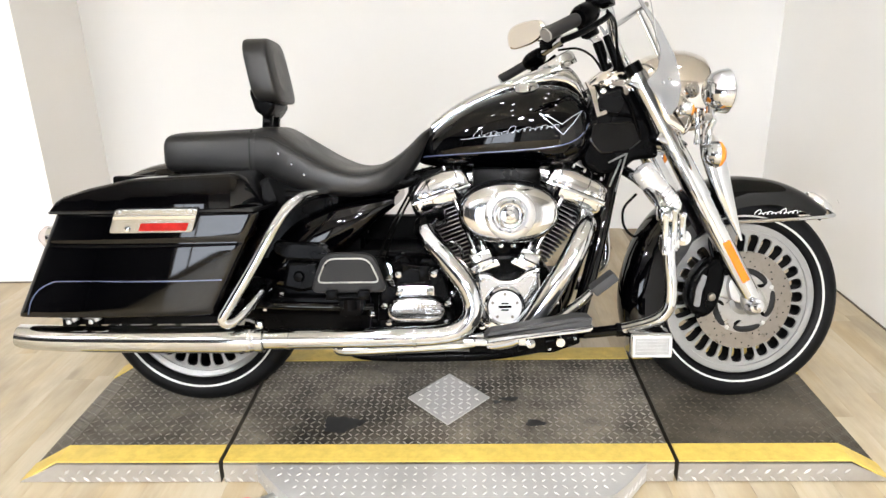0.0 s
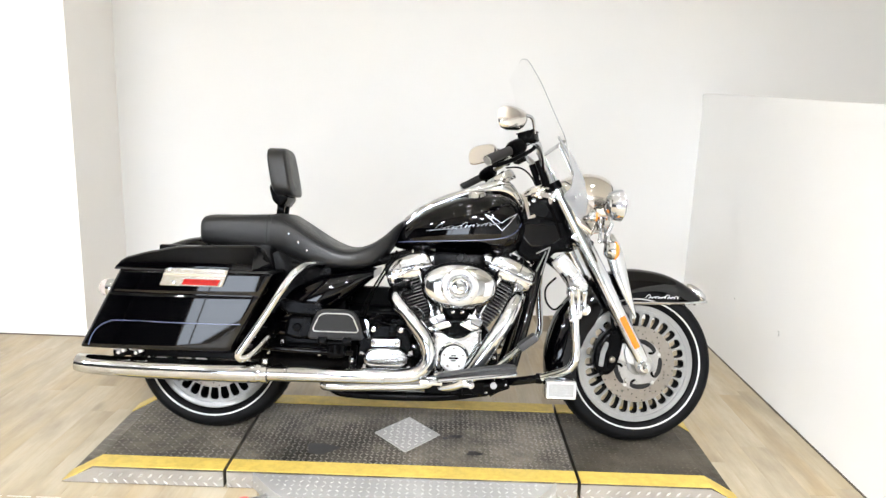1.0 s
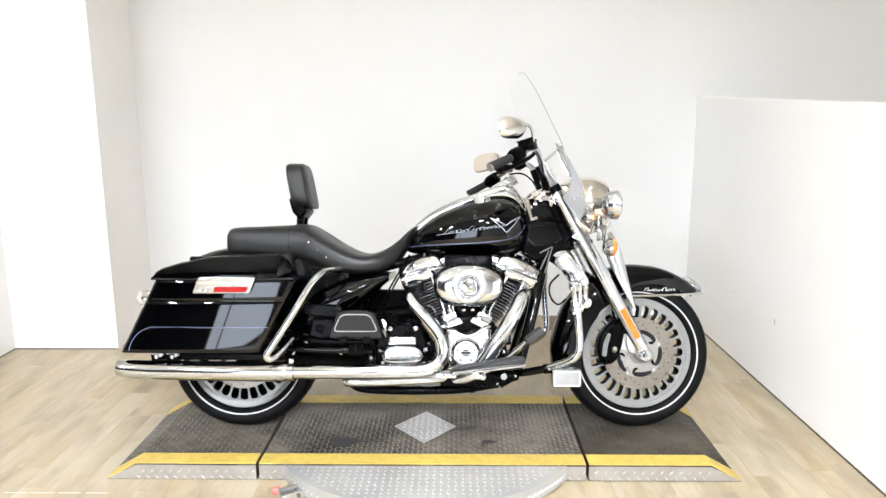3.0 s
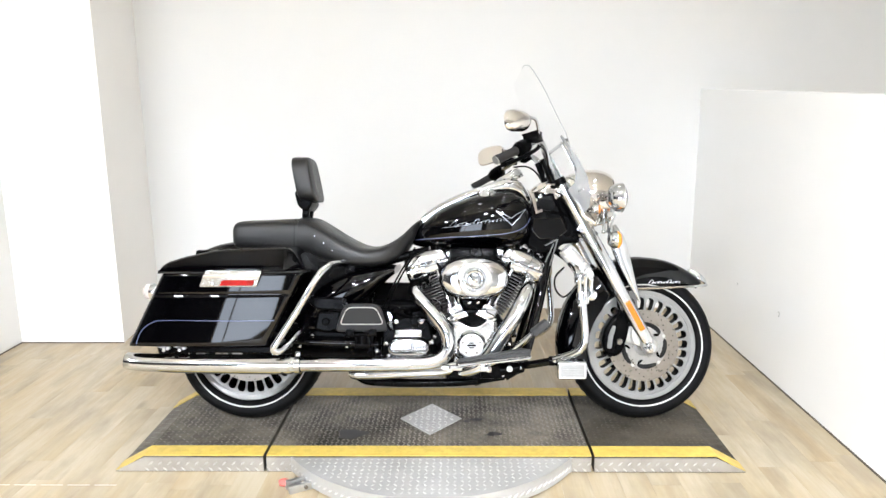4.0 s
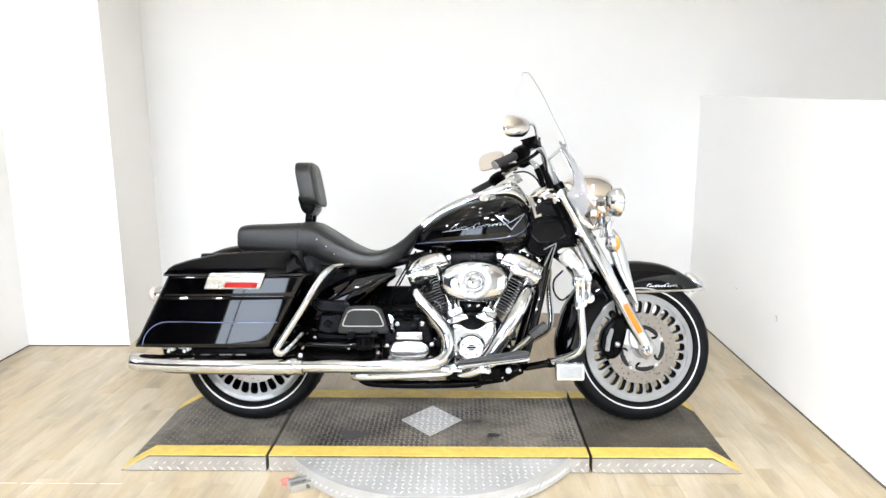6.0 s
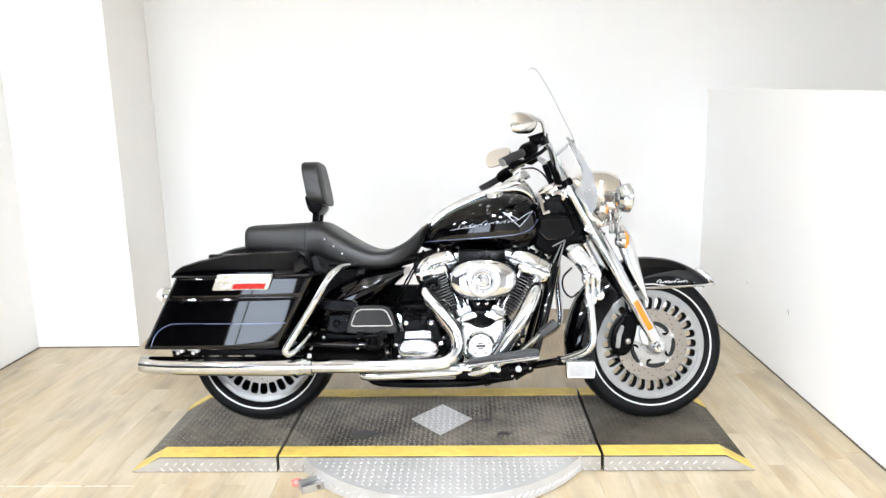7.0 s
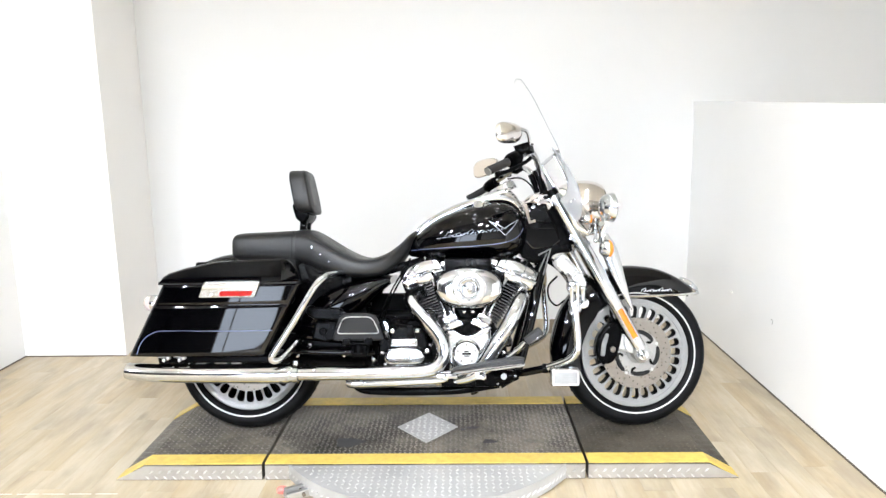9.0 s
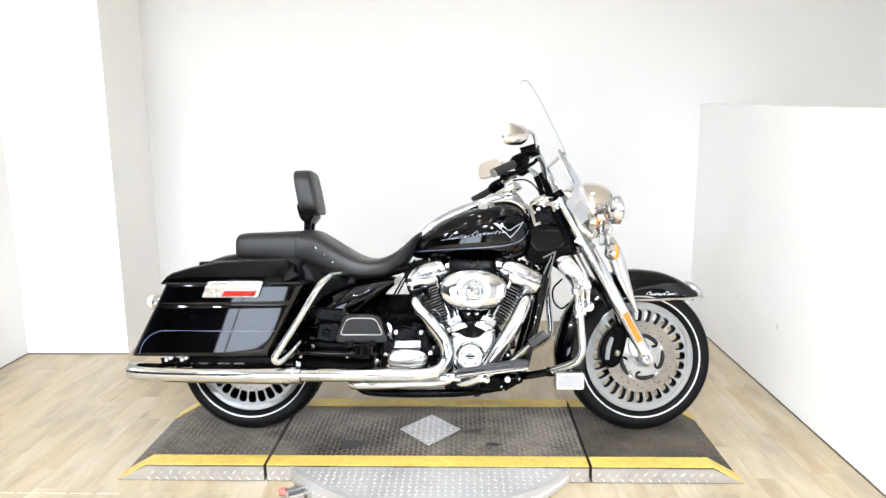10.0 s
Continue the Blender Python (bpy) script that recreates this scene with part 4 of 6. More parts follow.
# winged V emblem
V = [(0.268, 0.868), (0.303, 0.838), (0.333, 0.81), (0.362, 0.84), (0.388, 0.874), (0.355, 0.856), (0.33, 0.838), (0.3, 0.856), (0.268, 0.868)]
for a, b in zip(V, V[1:]):
    on_tank([a, ((a[0] + b[0]) / 2, (a[1] + b[1]) / 2), b], 0.0015, "emblem_line", BADGE, "silver V-shaped emblem line", n=3)
# script mark as one plain looping line
def scribble(x0, z0, step, high, loops, rise):
    pts = []
    for k in range(loops * 10 + 1):
        t = k / 10
        h = high * (1.9 if t < 1 or 6 < t < 7 else 0.75 + 0.35 * math.sin(2.1 * t + 1))
        z = h * (0.5 - 0.5 * math.cos(2 * math.pi * t))
        pts.append((x0 + step * t + 0.62 * z - 0.35 * step * math.sin(2 * math.pi * t), z0 + rise * t + z))
    return pts


on_tank(scribble(0.085, 0.806, 0.0155, 0.0105, 15, 0.0016), 0.0007, "script_stroke", BADGE, n=1)
on_tank([(0.05, 0.8), (0.1, 0.806), (0.16, 0.812)], 0.0009, "script_stroke", BADGE)

# console, filler cap and dash on the tank
bp("dash_console", body([(-0.04, 0.8, 0.848, 0.02), (0.03, 0.86, 0.9, 0.035), (0.12, 0.9, 0.945, 0.05), (0.2, 0.93, 0.972, 0.06), (0.28, 0.94, 1.0, 0.064), (0.34, 0.94, 1.015, 0.062), (0.385, 0.92, 0.99, 0.055), (0.42, 0.88, 0.93, 0.04)], 24, 0.7), CHROME, None, "chrome tank console with instrument", angle=60)
bp("speedometer", moved(lathe([(0.0001, 0.012), (0.05, 0.01), (0.058, 0.0), (0.058, -0.03), (0.0001, -0.03)], 32, "z"), pose(0.33, 0, 1.02, 0, -28, 0)), CHROME)
bp("dial_face", moved(lathe([(0.0001, 0.0), (0.049, 0.0), (0.049, -0.004), (0.0001, -0.004)], 32, "z"), pose(0.326, 0, 1.031, 0, -28, 0)), BLACK)
bp("filler_cap", lathe([(0.0001, 0.014), (0.03, 0.012), (0.036, 0.004), (0.036, -0.03)], 28, "z", (0.24, -0.085, 0.942)), CHROME)
bp("tank_badge_strip", tube([(0.4, -0.03, 0.93), (0.425, -0.04, 0.89), (0.437, -0.045, 0.845)], 0.008, 8), CHROME)

# air cleaner
AC = (0.18, -0.235, 0.6)


def oval(rx, rz, y, n=56, p=0.92):
    return [(AC[0] + rx * math.copysign(abs(math.cos(2 * math.pi * k / n)) ** p, math.cos(2 * math.pi * k / n)), y, AC[2] + rz * math.copysign(abs(math.sin(2 * math.pi * k / n)) ** p, math.sin(2 * math.pi * k / n))) for k in range(n)]


air = bp("air_cleaner", skin([oval(0.128, 0.078, -0.16), oval(0.132, 0.082, -0.2), oval(0.134, 0.083, -0.235), oval(0.131, 0.0805, -0.243), oval(0.124, 0.076, -0.25), oval(0.11, 0.07, -0.256), oval(0.09, 0.066, -0.2605), oval(0.07, 0.06, -0.263)]), POLISH, None, "oval chrome air cleaner cover", angle=50)
bp("cover_ring", lathe([(0.07, -0.252), (0.068, -0.265), (0.062, -0.2695), (0.05, -0.27), (0.045, -0.264), (0.042, -0.26)], 48, "y", (AC[0], 0, AC[2])), RING, air, "brushed cover ring")
bp("cover_centre", lathe([(0.043, -0.255), (0.041, -0.266), (0.036, -0.27), (0.031, -0.266), (0.027, -0.266), (0.022, -0.273), (0.014, -0.274), (0.011, -0.281), (0.0001, -0.284)], 40, "y", (AC[0], 0, AC[2])), CHROME, air)
bp("backing_plate", skin([oval(0.137, 0.087, -0.13), oval(0.139, 0.089, -0.21), oval(0.135, 0.085, -0.212)]), BLACK, air)

# engine
bp("crankcase", prism(rounded([(-0.02, 0.3), (0.06, 0.44), (0.14, 0.47), (0.24, 0.47), (0.3, 0.43), (0.34, 0.34), (0.33, 0.24), (0.24, 0.215), (0.06, 0.215), (-0.02, 0.24)], 0.03), -0.15, 0.15, 0.012, 2), BLACK, None, "black engine crankcase")


def cylinder(base, top, tilt, front):
    a, b = Vector((base[0], 0, base[1])), Vector((top[0], 0, top[1]))
    d = (b - a).normalized()
    ob = bp("cylinder", moved(lathe([(0.032, 0), (0.054, (b - a).length)], 28, "z"), Matrix.Translation(a) @ Matrix.Rotation(tilt, 4, "Y")), BLACK, None, "black finned cylinder")
    n = 18
    for i in range(n):
        t = (i + 0.5) / n
        c = a.lerp(b, t)
        w = 0.034 + 0.048 * t + (0.01 if i >= n - 4 else 0)
        f = prism(rounded([(-w, -0.115), (w, -0.115), (w, 0.115), (-w, 0.115)], 0.03), -0.0026, 0.0026, 0.001, 1)
        moved(f, Matrix.Translation(c) @ Matrix.Rotation(tilt, 4, "Y") @ Matrix(((1, 0, 0, 0), (0, 0, 1, 0), (0, 1, 0, 0), (0, 0, 0, 1))))
        bp("fin", f, FIN, ob)
        edge = prism(rounded([(-w - 0.0014, -0.1164), (w + 0.0014, -0.1164), (w + 0.0014, 0.1164), (-w - 0.0014, 0.1164)], 0.03), -0.0008, 0.0008)
        moved(edge, Matrix.Translation(c) @ Matrix.Rotation(tilt, 4, "Y") @ Matrix(((1, 0, 0, 0), (0, 0, 1, 0.0), (0, 1, 0, 0.0), (0, 0, 0, 1))))
        bp("fin_edge", edge, FIN_EDGE, ob, "bright machined fin edge")
    return ob


cylinder((0.078, 0.44), (0.0, 0.645), radians(-20.5), False)
cylinder((0.258, 0.44), (0.365, 0.645), radians(27), True)


def rocker(c, tilt, flip):
    m = Matrix.Translation((c[0], 0, c[1])) @ Matrix.Rotation(tilt, 4, "Y")
    head = bp("cylinder_head", moved(box(-0.078, 0.078, -0.118, 0.118, -0.045, 0.0, 0.012), m), FIN, None, "black cylinder head with chrome rocker cover")
    dome = body([(-0.094, -0.03, 0.02, 0.09), (-0.09, -0.05, 0.045, 0.112), (-0.075, -0.06, 0.064, 0.124), (-0.03, -0.06, 0.074, 0.127), (0.05, -0.06, 0.076, 0.127), (0.08, -0.06, 0.07, 0.124), (0.09, -0.05, 0.05, 0.114)], 40, 0.62, 4)
    end = body([(0.08, -0.02, 0.052, 0.098), (0.115, -0.02, 0.05, 0.096), (0.136, -0.015, 0.042, 0.088), (0.142, 0.0, 0.03, 0.07)], 32, 0.62, 4)
    side = Matrix.Diagonal((flip, 1, 1, 1))
    bp("rocker_cover", moved(dome, m @ side), POLISH, head, "chrome rocker cover", angle=60)
    bp("breather_end", moved(end, m @ side), POLISH, head, "chrome cover end", angle=60)
    for jx in (-0.028, 0.058):
        line = body([(jx - 0.0012, -0.0605, 0.0752, 0.1282), (jx + 0.0012, -0.0605, 0.0752, 0.1282)], 40, 0.62, 1)
        bp("cover_joint", moved(line, m @ side), BLACKOUT, head, "dark joint line")
    for jx, jy, jz in ((-0.06, -0.085, 0.058), (-0.005, -0.09, 0.064), (0.03, -0.09, 0.065), (0.074, -0.085, 0.06)):
        bp("cover_bolt", moved(lathe([(0.0001, 0.012), (0.0065, 0.01), (0.0075, -0.004)], 12, "z", (jx, jy, jz)), m @ side), CHROME, head)
    bp("cover_base", moved(box(-0.09, 0.09, -0.13, 0.13, -0.006, 0.006, 0.003), m), CHROME, head)
    bp("gasket", moved(box(-0.0905, 0.0905, -0.1305, 0.1305, 0.0065, 0.009), m), BLACKOUT, head, smooth=False)
    bp("gasket", moved(box(-0.0815, 0.0815, -0.121, 0.121, -0.012, -0.0075), m), BLACKOUT, head, smooth=False)
    for bx in (-0.058, -0.03, 0.03, 0.058):
        bp("cover_bolt", moved(lathe([(0.0001, -0.14), (0.008, -0.138), (0.009, -0.125)], 12, "y", (bx, 0, 0.016)), m), CHROME, head)
    bp("intake_stub", moved(rod((flip * 0.07, -0.06, 0.005), (flip * 0.15, -0.06, -0.005), 0.026), m), CHROME, head)


rocker((-0.01, 0.644), radians(-17), 1)
rocker((0.376, 0.644), radians(22), -1)

# cam cover with round timer cover, tappet blocks, pushrods
cam_cover = bp("cam_cover", prism(rounded([(0.082, 0.425), (0.122, 0.432), (0.155, 0.408), (0.2, 0.41), (0.232, 0.438), (0.268, 0.442), (0.272, 0.36), (0.235, 0.27), (0.19, 0.25), (0.1, 0.262), (0.09, 0.33)], 0.028), -0.205, -0.14, 0.014, 3), POLISH, None, "chrome cam cover", angle=50)
bp("timer_ring", lathe([(0.058, -0.2), (0.057, -0.219), (0.052, -0.223), (0.047, -0.221), (0.046, -0.217)], 44, "y", (0.168, 0, 0.335)), CHROME, cam_cover)
bp("timer_cover", lathe([(0.0475, -0.205), (0.047, -0.2185), (0.0001, -0.2195)], 44, "y", (0.168, 0, 0.335)), CAST, cam_cover, "brushed round timer cover")
bp("timer_badge", join(box(0.15, 0.186, -0.2205, -0.219, 0.3315, 0.3385), box(0.158, 0.178, -0.2205, -0.219, 0.342, 0.346), box(0.158, 0.178, -0.2205, -0.219, 0.324, 0.328)), BLACK, cam_cover, "dark bar badge", smooth=False)
for k in range(5):
    a = math.pi / 2 + 2 * math.pi * k / 5
    bp("timer_screw", lathe([(0.0001, -0.2225), (0.0035, -0.222), (0.0045, -0.219)], 8, "y", (0.168 + 0.036 * math.cos(a), 0, 0.335 + 0.036 * math.sin(a))), STEEL, cam_cover)
for bx, bz in ((0.103, 0.412), (0.252, 0.424), (0.104, 0.275), (0.232, 0.285)):
    bp("cover_bolt", lathe([(0.0001, -0.213), (0.008, -0.212), (0.009, -0.2)], 12, "y", (bx, 0, bz)), CHROME, cam_cover)
for bx, tilt in ((0.105, -20), (0.238, 27)):
    blk = bp("tappet_block", moved(box(-0.032, 0.032, -0.03, 0.03, -0.026, 0.026, 0.01), pose(bx, -0.16, 0.462, 0, tilt, 0)), POLISH, None, "chrome tappet block")
    bp("block_flange", moved(box(-0.044, 0.044, -0.034, 0.02, -0.03, -0.018, 0.004), pose(bx, -0.16, 0.462, 0, tilt, 0)), CHROME, blk)
    for k in (-0.034, 0.034):
        bp("block_bolt", moved(lathe([(0.0001, -0.044), (0.008, -0.042), (0.0095, -0.03)], 10, "y", (k, 0, -0.016)), pose(bx, -0.16, 0.462, 0, tilt, 0)), CHROME, blk)
    bp("block_groove", moved(box(-0.033, 0.033, -0.0312, -0.02, -0.004, 0.0), pose(bx, -0.16, 0.462, 0, tilt, 0)), BLACKOUT, blk, smooth=False)
    for k in (-0.014, 0.014):
        bp("pushrod_collar", moved(rod((k, -0.012, 0.02), (k, -0.012, 0.04), 0.011), pose(bx, -0.16, 0.462, 0, tilt, 0)), CHROME, blk)
for xa, xb in ((0.09, 0.03), (0.112, 0.078), (0.232, 0.288), (0.254, 0.335)):
    bp("pushrod_tube", rod((xa, -0.165, 0.48), (xb, -0.13, 0.63), 0.0085), CHROME)
bp("valley_cover", box(0.12, 0.235, -0.13, 0.1, 0.44, 0.56, 0.02), BLACK)
bp("throttle_body", box(0.08, 0.28, -0.12, 0.08, 0.56, 0.72, 0.02), BLACK)

# transmission and its chrome side cover
trans = bp("transmission", prism(rounded([(-0.2, 0.24), (-0.19, 0.42), (-0.1, 0.45), (0.0, 0.43), (0.03, 0.3), (0.02, 0.24)], 0.03), -0.175, 0.15, 0.01), BLACK, None, "black gearbox case")
cover = bp("gearbox_cover", prism(rounded([(-0.165, 0.33), (-0.15, 0.36), (-0.03, 0.36), (0.0, 0.335), (0.0, 0.31), (-0.025, 0.288), (-0.145, 0.288), (-0.165, 0.305)], 0.018), -0.215, -0.17, 0.014, 3), POLISH, trans, "chrome ribbed gearbox side cover", angle=50)
for i in range(4):
    z = 0.301 + i * 0.013
    bp("cover_rib", box(-0.06, -0.012, -0.2185, -0.213, z, z + 0.006, 0.002), CHROME, cover)
bp("cover_top", prism(rounded([(-0.14, 0.362), (-0.14, 0.395), (-0.03, 0.395), (-0.03, 0.362)], 0.008), -0.205, -0.17, 0.006, 2), POLISH, cover, angle=50)
for bx, bz in ((-0.128, 0.38), (-0.044, 0.38), (-0.16, 0.292), (0.004, 0.29), (-0.172, 0.34), (0.008, 0.345), (-0.13, 0.43), (-0.03, 0.43)):
    bp("cover_bolt", lathe([(0.0001, -0.222), (0.009, -0.22), (0.011, -0.19), (0.011, -0.17)], 12, "y", (bx, 0, bz)), CHROME, cover)
bp("starter_motor", rod((-0.05, -0.14, 0.435), (-0.05, 0.1, 0.435), 0.04, 20), BLACK)
bp("starter_cap", lathe([(0.0001, -0.15), (0.03, -0.148), (0.036, -0.135)], 20, "y", (-0.05, 0, 0.435)), BLACK)
bp("master_cylinder", join(rod((-0.165, -0.25, 0.45), (-0.165, -0.16, 0.45), 0.021, 18), rod((-0.155, -0.24, 0.43), (-0.15, -0.2, 0.4), 0.012)), CHROME, None, "chrome brake reservoir")

for pts, r in (([(-0.165, -0.2, 0.43), (-0.13, -0.2, 0.47), (-0.1, -0.19, 0.475), (-0.08, -0.17, 0.44)], 0.004), ([(-0.2, -0.16, 0.48), (-0.12, -0.165, 0.475), (-0.06, -0.15, 0.47), (-0.02, -0.12, 0.45)], 0.008), ([(-0.14, -0.18, 0.46), (-0.1, -0.185, 0.45), (-0.05, -0.18, 0.44)], 0.006), ([(0.03, -0.14, 0.66), (0.06, -0.16, 0.6), (0.05, -0.15, 0.55)], 0.0045), ([(0.33, -0.13, 0.66), (0.3, -0.16, 0.6), (0.31, -0.15, 0.55)], 0.0045)):
    bp("hose", tube(pts, r, 8), BLACK)
for pts, r in (([(0.0, -0.17, 0.5), (0.02, -0.19, 0.515), (0.045, -0.19, 0.5), (0.05, -0.18, 0.47)], 0.005), ([(0.02, -0.16, 0.47), (0.05, -0.175, 0.455), (0.07, -0.175, 0.43)], 0.006)):
    bp("oil_line", tube(pts, r, 8), CHROME)
for bx, bz in ((0.05, 0.4), (0.02, 0.36), (0.3, 0.41), (0.32, 0.33), (0.07, 0.25), (0.3, 0.25), (0.16, 0.5), (0.195, 0.5), (0.178, 0.52)):
    bp("case_bolt", lathe([(0.0001, -0.162), (0.007, -0.16), (0.008, -0.148)], 10, "y", (bx, 0, bz)), CHROME)
for cx, cy, cz in ((-0.42, -0.331, 0.2805), (-0.08, -0.314, 0.278)):
    bp("heat_shield_clamp", lathe([(0.0275, -0.005), (0.0295, -0.004), (0.0295, 0.004), (0.0275, 0.005)], 24, "x", (cx, cy, cz), loop=True), CHROME)
bp("solenoid", lathe([(0.0001, -0.185), (0.024, -0.183), (0.028, -0.17), (0.028, -0.12)], 20, "y", (-0.125, 0, 0.455)), BLACK)
bp("sensor_plug", box(-0.075, -0.045, -0.19, -0.16, 0.4, 0.45, 0.006), BLACK)

# exhaust
bp("muffler", tube([(-1.155, -0.335, 0.297, 0.031), (-1.12, -0.335, 0.292, 0.034), (-1.0, -0.335, 0.286, 0.036), (-0.7, -0.335, 0.282, 0.0375), (-0.54, -0.335, 0.281, 0.0375), (-0.515, -0.335, 0.281, 0.034), (-0.5, -0.335, 0.281, 0.029)], 0.036, 28, 5), CHROME, None, "long chrome muffler", angle=60)
bp("muffler_bore", rod((-1.157, -0.335, 0.2973), (-1.153, -0.335, 0.297), 0.026), BLACKOUT)
bp("muffler_clamp", join(lathe([(0.03, -0.012), (0.036, -0.01), (0.036, 0.01), (0.03, 0.012)], 24, "x", (-0.495, -0.335, 0.281), loop=True), box(-0.505, -0.485, -0.345, -0.325, 0.31, 0.332, 0.004)), CHROME)
bp("rear_exhaust_pipe", tube([(-0.5, -0.335, 0.281, 0.0275), (-0.3, -0.325, 0.279, 0.0275), (-0.1, -0.315, 0.278, 0.0275), (0.0, -0.3, 0.28, 0.0275), (0.052, -0.295, 0.298, 0.0275), (0.078, -0.29, 0.345, 0.0275), (0.064, -0.285, 0.405, 0.0275), (0.01, -0.265, 0.475, 0.0275), (-0.038, -0.24, 0.528, 0.027), (-0.052, -0.205, 0.555, 0.026), (-0.04, -0.165, 0.572, 0.025), (-0.01, -0.11, 0.578, 0.024)], 0.027, 22, 6), CHROME, None, "curved chrome exhaust heat shield", angle=60)
bp("pipe_flange", tube([(-0.056, -0.212, 0.55, 0.029), (-0.052, -0.18, 0.568, 0.029), (-0.025, -0.13, 0.58, 0.028)], 0.03, 16), BLACK)
bp("front_exhaust_pipe", tube([(0.395, -0.1, 0.575, 0.026), (0.4, -0.16, 0.57, 0.028), (0.385, -0.22, 0.545, 0.03), (0.345, -0.25, 0.47, 0.031), (0.285, -0.255, 0.375, 0.031), (0.235, -0.25, 0.3, 0.031), (0.19, -0.24, 0.255, 0.03), (0.12, -0.22, 0.232, 0.026), (0.0, -0.2, 0.225, 0.024), (-0.15, -0.2, 0.226, 0.024)], 0.03, 22, 6), CHROME, None, "chrome front exhaust heat shield", angle=60)
bp("crossover_shield", tube([(0.1, -0.23, 0.24, 0.008), (0.06, -0.235, 0.238, 0.021), (-0.1, -0.24, 0.232, 0.024), (-0.28, -0.25, 0.229, 0.024), (-0.315, -0.255, 0.23, 0.01)], 0.02, 16, 4), CHROME, None, "low chrome exhaust shield")
for k in (-1, 1):
    bp("frame_under_tube", tube([(-0.3, k * 0.15, 0.205), (-0.22, k * 0.16, 0.178), (0.1, k * 0.16, 0.176), (0.3, k * 0.15, 0.2)], 0.017, 12), BLACK)
    bp("swingarm", rod((-0.757, k * 0.15, 0.31), (-0.25, k * 0.15, 0.33), 0.028), BLACK)
    bp("seat_frame_tube", tube([(0.42, k * 0.05, 0.82), (0.1, k * 0.06, 0.74), (-0.1, k * 0.1, 0.685), (-0.25, k * 0.13, 0.652), (-0.45, k * 0.15, 0.652)], 0.018), BLACK)
bp("oil_pan", prism(rounded([(-0.25, 0.2), (-0.25, 0.28), (0.33, 0.28), (0.36, 0.23), (0.3, 0.2)], 0.02), -0.13, 0.13, 0.01), BLACK)

# frame, side cover and the dark parts behind
bp("side_cover", body([(-0.5, 0.43, 0.5, 0.2), (-0.44, 0.42, 0.57, 0.225), (-0.34, 0.45, 0.625, 0.232), (-0.26, 0.51, 0.64, 0.222), (-0.19, 0.575, 0.645, 0.2), (-0.14, 0.615, 0.645, 0.17)], 28, 0.55), PAINT, None, "gloss black side cover", angle=60)
bp("swingarm_cover", body([(-0.62, 0.4, 0.5, 0.12), (-0.5, 0.38, 0.48, 0.19), (-0.36, 0.37, 0.46, 0.21), (-0.24, 0.36, 0.45, 0.19)], 24, 0.5), PAINT)
bp("battery_box", box(-0.5, -0.24, -0.14, 0.14, 0.3, 0.66, 0.03), BLACK)
bp("oil_tank", join(box(-0.26, -0.03, -0.14, 0.08, 0.3, 0.49, 0.015), box(-0.26, 0.03, 0.08, 0.14, 0.3, 0.562, 0.012)), MATTE)
for k in (-1, 1):
    bp("inner_fender_panel", box(-0.95, -0.3, k * 0.145 - 0.015, k * 0.145 + 0.015, 0.3, 0.715, 0.01), BLACK)
    bp("swingarm_block", box(-0.56, -0.22, k * 0.15 - 0.03, k * 0.15 + 0.03, 0.255, 0.42, 0.012), BLACK)
bp("relay_bracket", prism(rounded([(-0.475, 0.505), (-0.47, 0.535), (-0.33, 0.525), (-0.3, 0.49), (-0.34, 0.475), (-0.44, 0.48)], 0.012), -0.245, -0.2, 0.008, 2), BLACK)
pivot = bp("swingarm_pivot_cover", prism(rounded([(-0.455, 0.4), (-0.44, 0.475), (-0.35, 0.475), (-0.34, 0.4), (-0.4, 0.385)], 0.014), -0.24, -0.19, 0.012, 3), BLACK, None, "satin black pivot cover", angle=50)
bp("pivot_bolt", lathe([(0.0001, -0.248), (0.012, -0.247), (0.016, -0.242), (0.018, -0.23)], 20, "y", (-0.405, 0, 0.432)), BLACK, pivot)
bp("lower_rail", tube([(-0.56, -0.25, 0.36), (-0.45, -0.26, 0.355), (-0.3, -0.26, 0.35), (-0.2, -0.24, 0.345)], 0.012, 10), PAINT)
for bx, bz in ((-0.47, 0.37), (-0.33, 0.33), (-0.28, 0.335), (-0.21, 0.31), (-0.52, 0.33)):
    bp("frame_bolt", lathe([(0.0001, -0.196), (0.008, -0.194), (0.01, -0.18)], 10, "y", (bx, 0, bz)), CHROME)
bp("rear_axle", rod((-0.757, -0.17, 0.31), (-0.757, 0.17, 0.31), 0.014), CHROME)
for k in range(2):
    bp("cable", tube([(-0.06 + 0.012 * k, -0.12, 0.72 - 0.01 * k), (-0.1 + 0.012 * k, -0.17, 0.65), (-0.15 + 0.014 * k, -0.185, 0.56), (-0.19 + 0.02 * k, -0.17, 0.47)], 0.0035, 8), BLACK)
for side in (-1, 1):
    bp("downtube", tube([(0.52, side * 0.035, 0.78), (0.485, side * 0.07, 0.66), (0.445, side * 0.11, 0.5), (0.41, side * 0.13, 0.37), (0.37, side * 0.14, 0.25), (0.3, side * 0.15, 0.2)], 0.0225, 14), PAINT, None, "black frame downtube")
bp("steering_neck", prism(rounded([(0.4, 0.725), (0.405, 0.86), (0.432, 0.928), (0.495, 0.945), (0.552, 0.942), (0.612, 0.79), (0.62, 0.738), (0.545, 0.732), (0.52, 0.7), (0.45, 0.69)], 0.016), -0.085, 0.085, 0.014, 3), BLACK, None, "satin black steering neck cover", angle=50)
